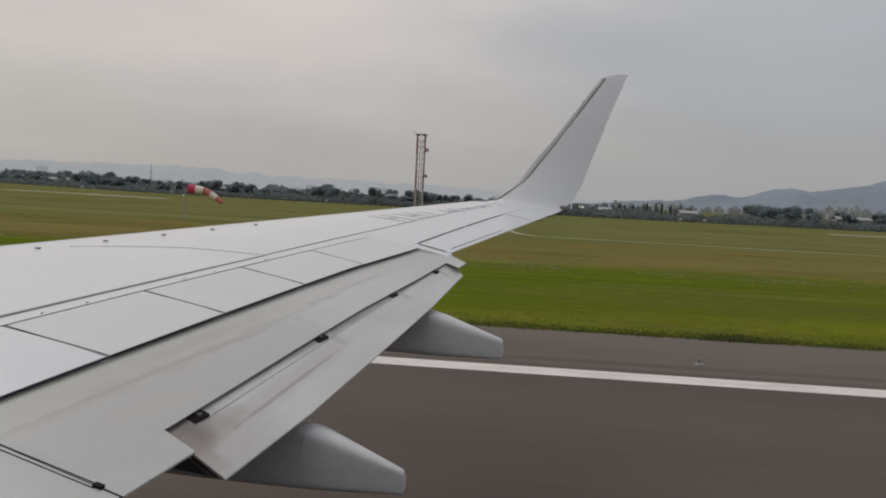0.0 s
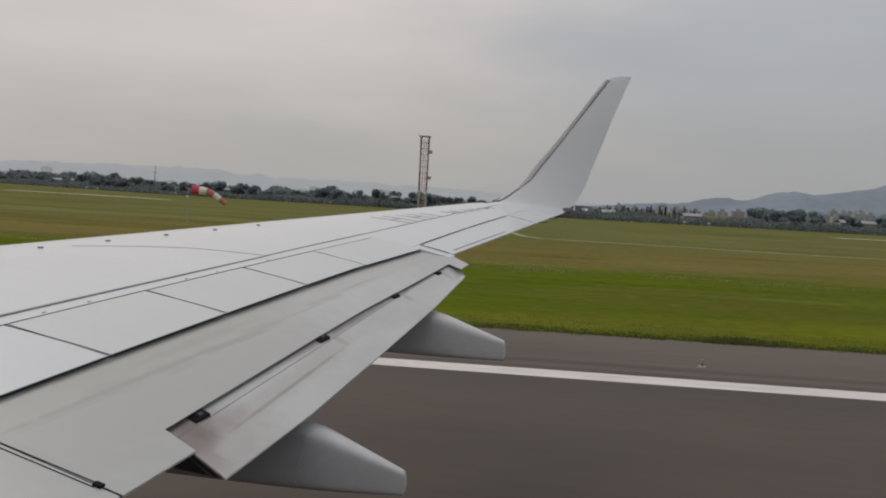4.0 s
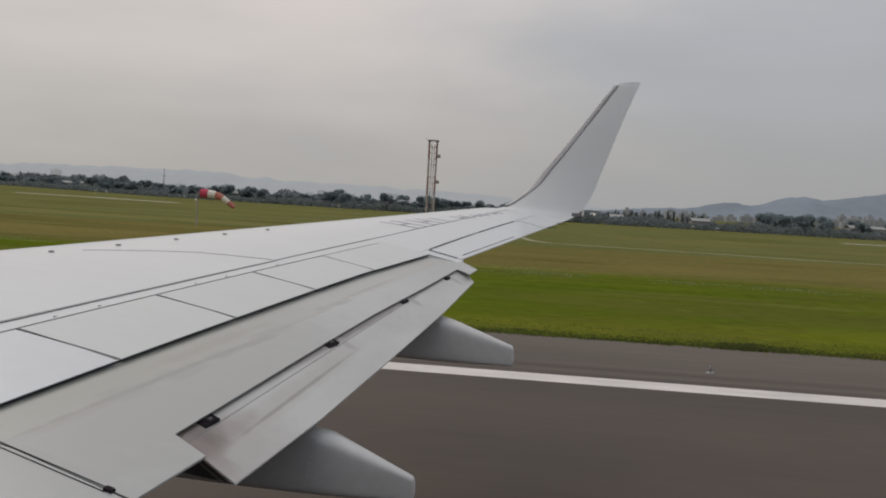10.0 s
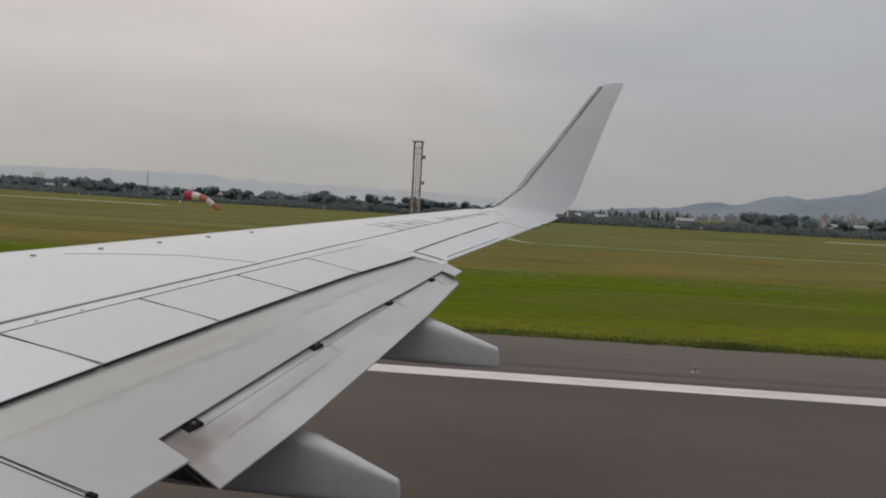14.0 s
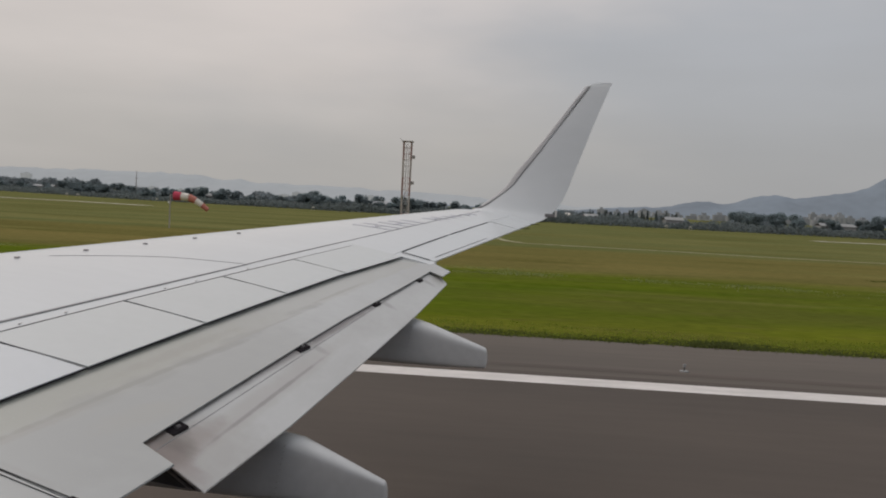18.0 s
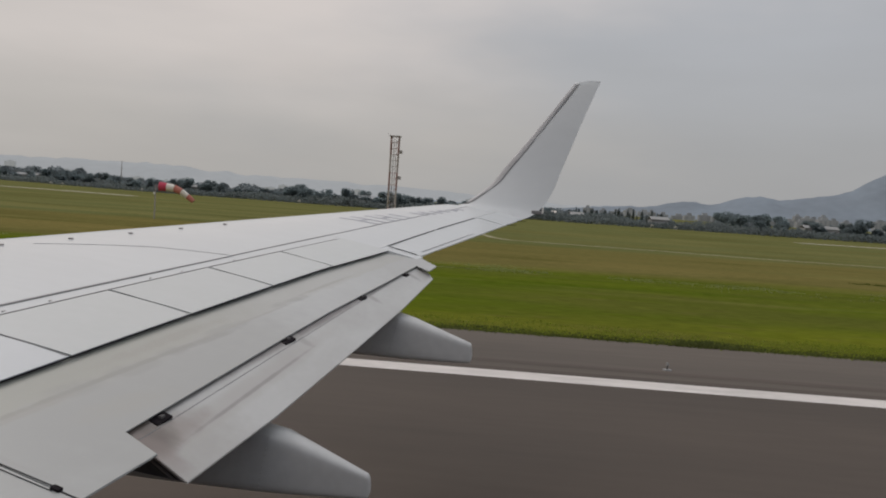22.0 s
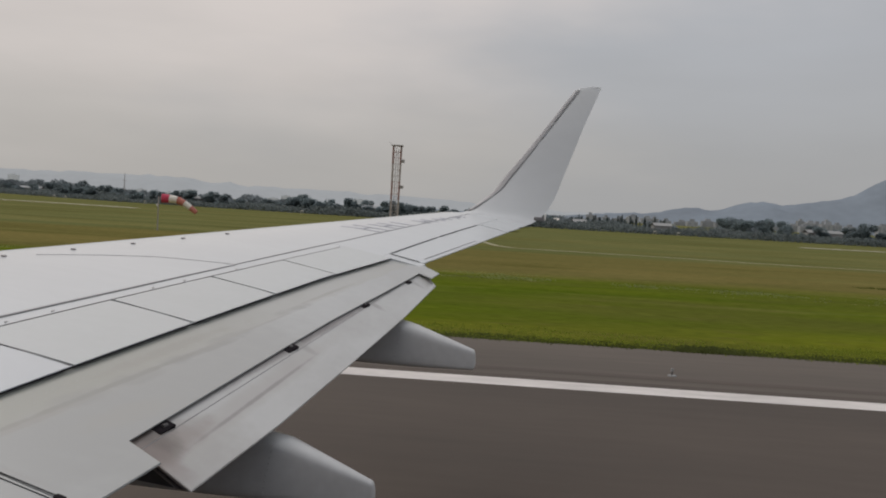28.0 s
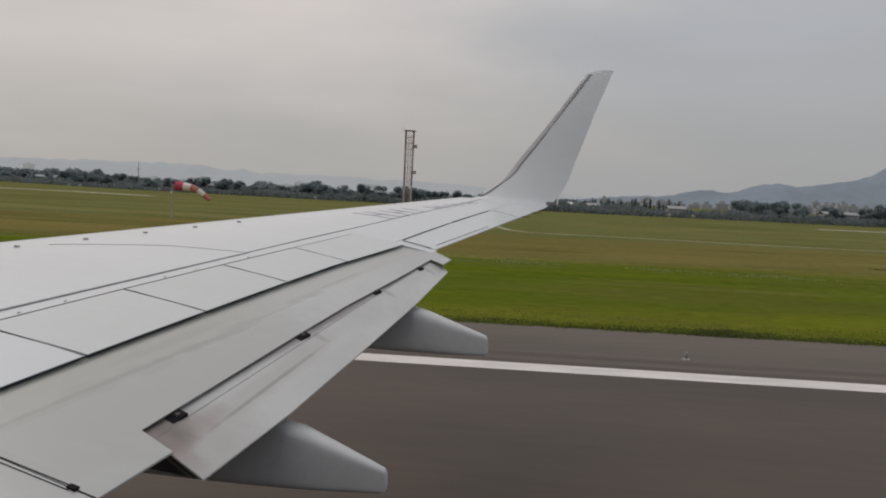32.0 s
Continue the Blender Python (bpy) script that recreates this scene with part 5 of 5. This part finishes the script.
KINDS = [broad_tree(11, 10.0, "dark green broad-leaved tree on the airfield edge"), broad_tree(12, 8.5, "dark green broad-leaved tree on the airfield edge"), broad_tree(13, 11.5, "tall dense dark green tree on the airfield edge"),
         broad_tree(14, 7.0, "low bushy dark green tree"), pointed_tree(15, 11.0, 1.5, "slender pointed dark conifer"), pointed_tree(16, 9.0, 1.3, "slender pointed dark conifer")]
# the edge of the airfield runs from far ahead to abeam and aft
EDGE = [(-640, 640), (-300, 500), (-115, 345), (-20, 305), (60, 292), (140, 292), (300, 300), (520, 330)]


def edge_at(x):
    for (x0, y0), (x1, y1) in zip(EDGE, EDGE[1:]):
        if x0 <= x <= x1:
            return lerp(y0, y1, (x - x0) / (x1 - x0))
    return EDGE[-1][1]


rng = random.Random(5)
first = {k: True for k in range(6)}


def plant(kind, x, y, s):
    m = pose(x, y, 0, 0, 0, rng.uniform(0, 360)) @ Matrix.Diagonal((s, s, s * rng.uniform(0.9, 1.1), 1))
    if first[kind]:
        first[kind] = False
        KINDS[kind].matrix_basis = m
    else:
        t = copy_thing(KINDS[kind], pose(x, y, 0, 0, 0, rng.uniform(0, 360)))
        t.scale = (s, s, s * rng.uniform(0.9, 1.1))


x = -560.0
while x < 330:
    y = edge_at(x) + rng.uniform(14, 40)
    dense = noise.noise(Vector((x * 0.018, 7.7, 0)))
    if dense > (-0.30 if x > 55 else -0.45 if x > -60 else -0.62):
        pick = rng.random()
        kind = 0 if pick < 0.30 else 1 if pick < 0.56 else 2 if pick < 0.64 else 3
        if 55 < x < 118 and rng.random() < 0.7:
            kind = 3
        plant(kind, x, y, (0.62 if 55 < x < 118 else 1.0) * rng.uniform(0.46, 0.80) * (0.82 + 0.28 * max(0, dense)) * (1.0 if x > -130 else 1.12))
        if x > -60 and not 50 < x < 122 and rng.random() < 0.6:
            plant(rng.choice((0, 1, 3)), x + rng.uniform(-4, 4), y + rng.uniform(18, 60), rng.uniform(0.48, 0.74))
    x += rng.uniform(2.4, 6.0) * (1.2 if dense < 0.0 else 0.75) * (1.0 if x > 55 else 0.72)
for k in range(30):
    plant(4 + k % 2, 63 + 1.25 * k + rng.uniform(-0.5, 0.5), 352 + rng.uniform(-4, 10), rng.uniform(0.36, 0.54))
for k in range(26):
    plant(k % 3, 150 + rng.uniform(-10, 10), 430 + rng.uniform(-14, 14), rng.uniform(0.58, 0.74))

# the wood behind, out past the fence
verts, faces = [], []
for _ in range(420):
    x = rng.uniform(-900, 330) if rng.random() < 0.75 else rng.uniform(-420, -60)
    y = edge_at(x) + rng.uniform(60, 210)
    tall = (5.2 + 3.4 * noise.noise(Vector((x * 0.012, y * 0.012, 4.0)))) * (1.3 if x < -200 else 0.95 if x < -30 else 0.72)
    wide = rng.uniform(3.2, 6.5)
    for _ in range(170 if x > -30 else 280):
        a, r = rng.uniform(0, 6.283), wide * rng.random() ** 0.5
        top = tall * (1 - 0.55 * (r / wide) ** 2)
        c = Vector((x + r * math.cos(a), y + r * math.sin(a), top * rng.random() ** 0.42))
        q = Euler((rng.uniform(-0.95, 0.95), rng.uniform(-0.95, 0.95), rng.uniform(0, 6.2))).to_matrix()
        k = rng.uniform(0.38, 0.85)
        i = len(verts)
        verts += [tuple(c + q @ Vector(v)) for v in ((-k, -k * 0.6, 0), (k, -k * 0.7, 0), (k * 0.8, k * 0.6, 0.1 * k), (-k * 0.7, k * 0.7, 0))]
        faces.append((i, i + 1, i + 2, i + 3))
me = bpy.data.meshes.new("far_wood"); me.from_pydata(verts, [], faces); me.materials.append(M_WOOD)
tagged(new("far_wood", me), "grey-green wood past the airfield fence", "trees", "", "stuff")

# low scrub under the trees
verts, faces = [], []
for _ in range(90000):
    x = rng.uniform(-620, 420)
    y = edge_at(x) + rng.uniform(2, 34)
    lump = 0.55 + 0.9 * max(0.0, noise.noise(Vector((x * 0.05, y * 0.05, 1.0))) + 0.35)
    c = Vector((x, y, 2.5 * lump * rng.random() ** 0.8))
    q = Euler((rng.uniform(-0.95, 0.95), rng.uniform(-0.95, 0.95), rng.uniform(0, 6.2))).to_matrix()
    k = rng.uniform(0.22, 0.5)
    i = len(verts)
    verts += [tuple(c + q @ Vector(v)) for v in ((-k, -k * 0.6, 0), (k, -k * 0.7, 0), (k * 0.8, k * 0.6, 0.1 * k), (-k * 0.7, k * 0.7, 0))]
    faces.append((i, i + 1, i + 2, i + 3))
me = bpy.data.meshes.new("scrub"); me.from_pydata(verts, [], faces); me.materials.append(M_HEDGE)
tagged(new("scrub", me), "low grey-green scrub along the airfield fence", "shrubs", "", "stuff")


# ---------------------------------------------------------------- buildings and distance
def shed(x, y, w, d, h, turn, roof, label):
    s = thing("shed", (x, y, 0), label, "building", "buildings past the fence")
    s.rotation_euler = (0, 0, radians(turn))
    bm = bmesh.new(); box(bm, (-w / 2, -d / 2, -0.05), (w / 2, d / 2, h)); wall = part("wall", bm, M_SHED, s)
    bm = bmesh.new(); slab(bm, [[(-w / 2 - 0.3, -d / 2 - 0.3, h), (w / 2 + 0.3, -d / 2 - 0.3, h)], [(-w / 2 - 0.3, 0, h + d * 0.16), (w / 2 + 0.3, 0, h + d * 0.16)], [(-w / 2 - 0.3, d / 2 + 0.3, h), (w / 2 + 0.3, d / 2 + 0.3, h)]], (0, 0, -0.12)); part("roof", bm, roof, s)
    for k in range(max(2, int(w / 4))):
        bm = bmesh.new(); cx = -w / 2 + (k + 0.5) * w / max(2, int(w / 4)); box(bm, (cx - 0.7, -d / 2 - 0.05, h * 0.4), (cx + 0.7, -d / 2 - 0.002, h * 0.72)); part("window", bm, M_CITYWIN, wall)


for x, y, w, h, roof in ((-215, 470, 12, 3.4, M_ROOF), (-88, 366, 9, 3.0, M_SHED), (-14, 333, 9, 3.2, M_ROOF), (48, 323, 4, 2.5, M_CREAM), (55, 324, 3, 2.4, M_CREAM), (64, 324, 4.5, 2.5, M_SHED), (33, 326, 7, 2.8, M_ROOF), (93, 326, 6, 2.8, M_SHED), (40, 332, 7, 2.7, M_TEAL), (-330, 560, 26, 5, M_ROOF), (150, 330, 12, 3.4, M_SHED)):
    shed(x, y, w, 6, h, 4, roof, "low pale building past the airfield fence")
for x, y, w, h in ((-640, 560, 90, 17), (-760, 640, 60, 14)):
    shed(x, y, w, 40, h, 6, M_ROOF, "large pale hangar block past the airfield")


def pylon(x, y, h):
    p = thing("radio_mast", (x, y, 0), "thin grey radio mast above the trees", "mast", "radio masts")
    bm = bmesh.new(); tube(bm, (0, 0, -0.1), (0, 0, h), 0.35, 0.12, 6); part("pole", bm, M_STEEL, p)
    bm = bmesh.new(); tube(bm, (-0.9, 0, h * 0.72), (0.9, 0, h * 0.72), 0.12, sides=6); part("crossarm", bm, M_STEEL, p)


pylon(-147, 430, 13.2)


def tower(x, y, w, d, h, wall_paint, window_paint):
    b = thing("apartment_tower", (x, y, 0), "pale hazy apartment tower in the distance", "building", "distant apartment towers")
    bm = bmesh.new(); box(bm, (-w / 2, -d / 2, -1), (w / 2, d / 2, h)); wall = part("wall", bm, wall_paint, b)
    bm = bmesh.new(); box(bm, (-w * 0.2, -d * 0.3, h), (w * 0.2, d * 0.3, h + 4)); part("roof_house", bm, wall_paint, b)
    n = max(2, int(w / 7))
    for k in range(n):
        cx = -w / 2 + (k + 0.5) * w / n
        bm = bmesh.new(); box(bm, (cx - 1.6, -d / 2 - 0.4, 3), (cx + 1.6, -d / 2 - 0.02, h - 2)); part("window_column", bm, window_paint, wall)


rng = random.Random(9)
for k in range(44):
    x = 190 + 17 * k + rng.uniform(-8, 8)
    tower(x, 1650 + rng.uniform(-130, 160), rng.uniform(12, 26), 14, rng.uniform(6, 11) + (rng.uniform(5, 13) if x > 560 else 0), M_CITY, M_CITYWIN)
for k in range(18):
    x = -2400 + 138 * k + rng.uniform(-60, 60)
    tower(x, 3500 + rng.uniform(-200, 250), rng.uniform(22, 60), 16, rng.uniform(10, 27) + (24 if k == 3 else 0), M_CITYFAR, M_CITYFAR)


def ridge(name, y, x0, x1, peaks, material, label, rough):
    """A line of hills: sum of broad humps with finer folds, as a solid with slopes on both sides."""
    bm = bmesh.new()
    n = 160
    rows = []
    for j, f in enumerate((0.0, 0.35, 0.7, 1.0, 0.7, 0.0)):
        row = []
        for i in range(n + 1):
            x = lerp(x0, x1, i / n)
            h = 6 + sum(a * math.exp(-((x - c) / s) ** 2) for c, s, a in peaks)
            h += rough * noise.noise(Vector((x * 0.011, y * 0.01, 0))) + rough * 0.5 * noise.noise(Vector((x * 0.035, 2.0, 0)))
            row.append(bm.verts.new((x, y + (j - 3) * 90, max(0.5, h) * f - (2 if f == 0 else 0))))
        rows.append(row)
    for a, b in zip(rows, rows[1:]):
        for i in range(n):
            bm.faces.new((a[i], a[i + 1], b[i + 1], b[i]))
    return tagged(part(name, bm, material, smooth=True), label, "hills", "", "structure")


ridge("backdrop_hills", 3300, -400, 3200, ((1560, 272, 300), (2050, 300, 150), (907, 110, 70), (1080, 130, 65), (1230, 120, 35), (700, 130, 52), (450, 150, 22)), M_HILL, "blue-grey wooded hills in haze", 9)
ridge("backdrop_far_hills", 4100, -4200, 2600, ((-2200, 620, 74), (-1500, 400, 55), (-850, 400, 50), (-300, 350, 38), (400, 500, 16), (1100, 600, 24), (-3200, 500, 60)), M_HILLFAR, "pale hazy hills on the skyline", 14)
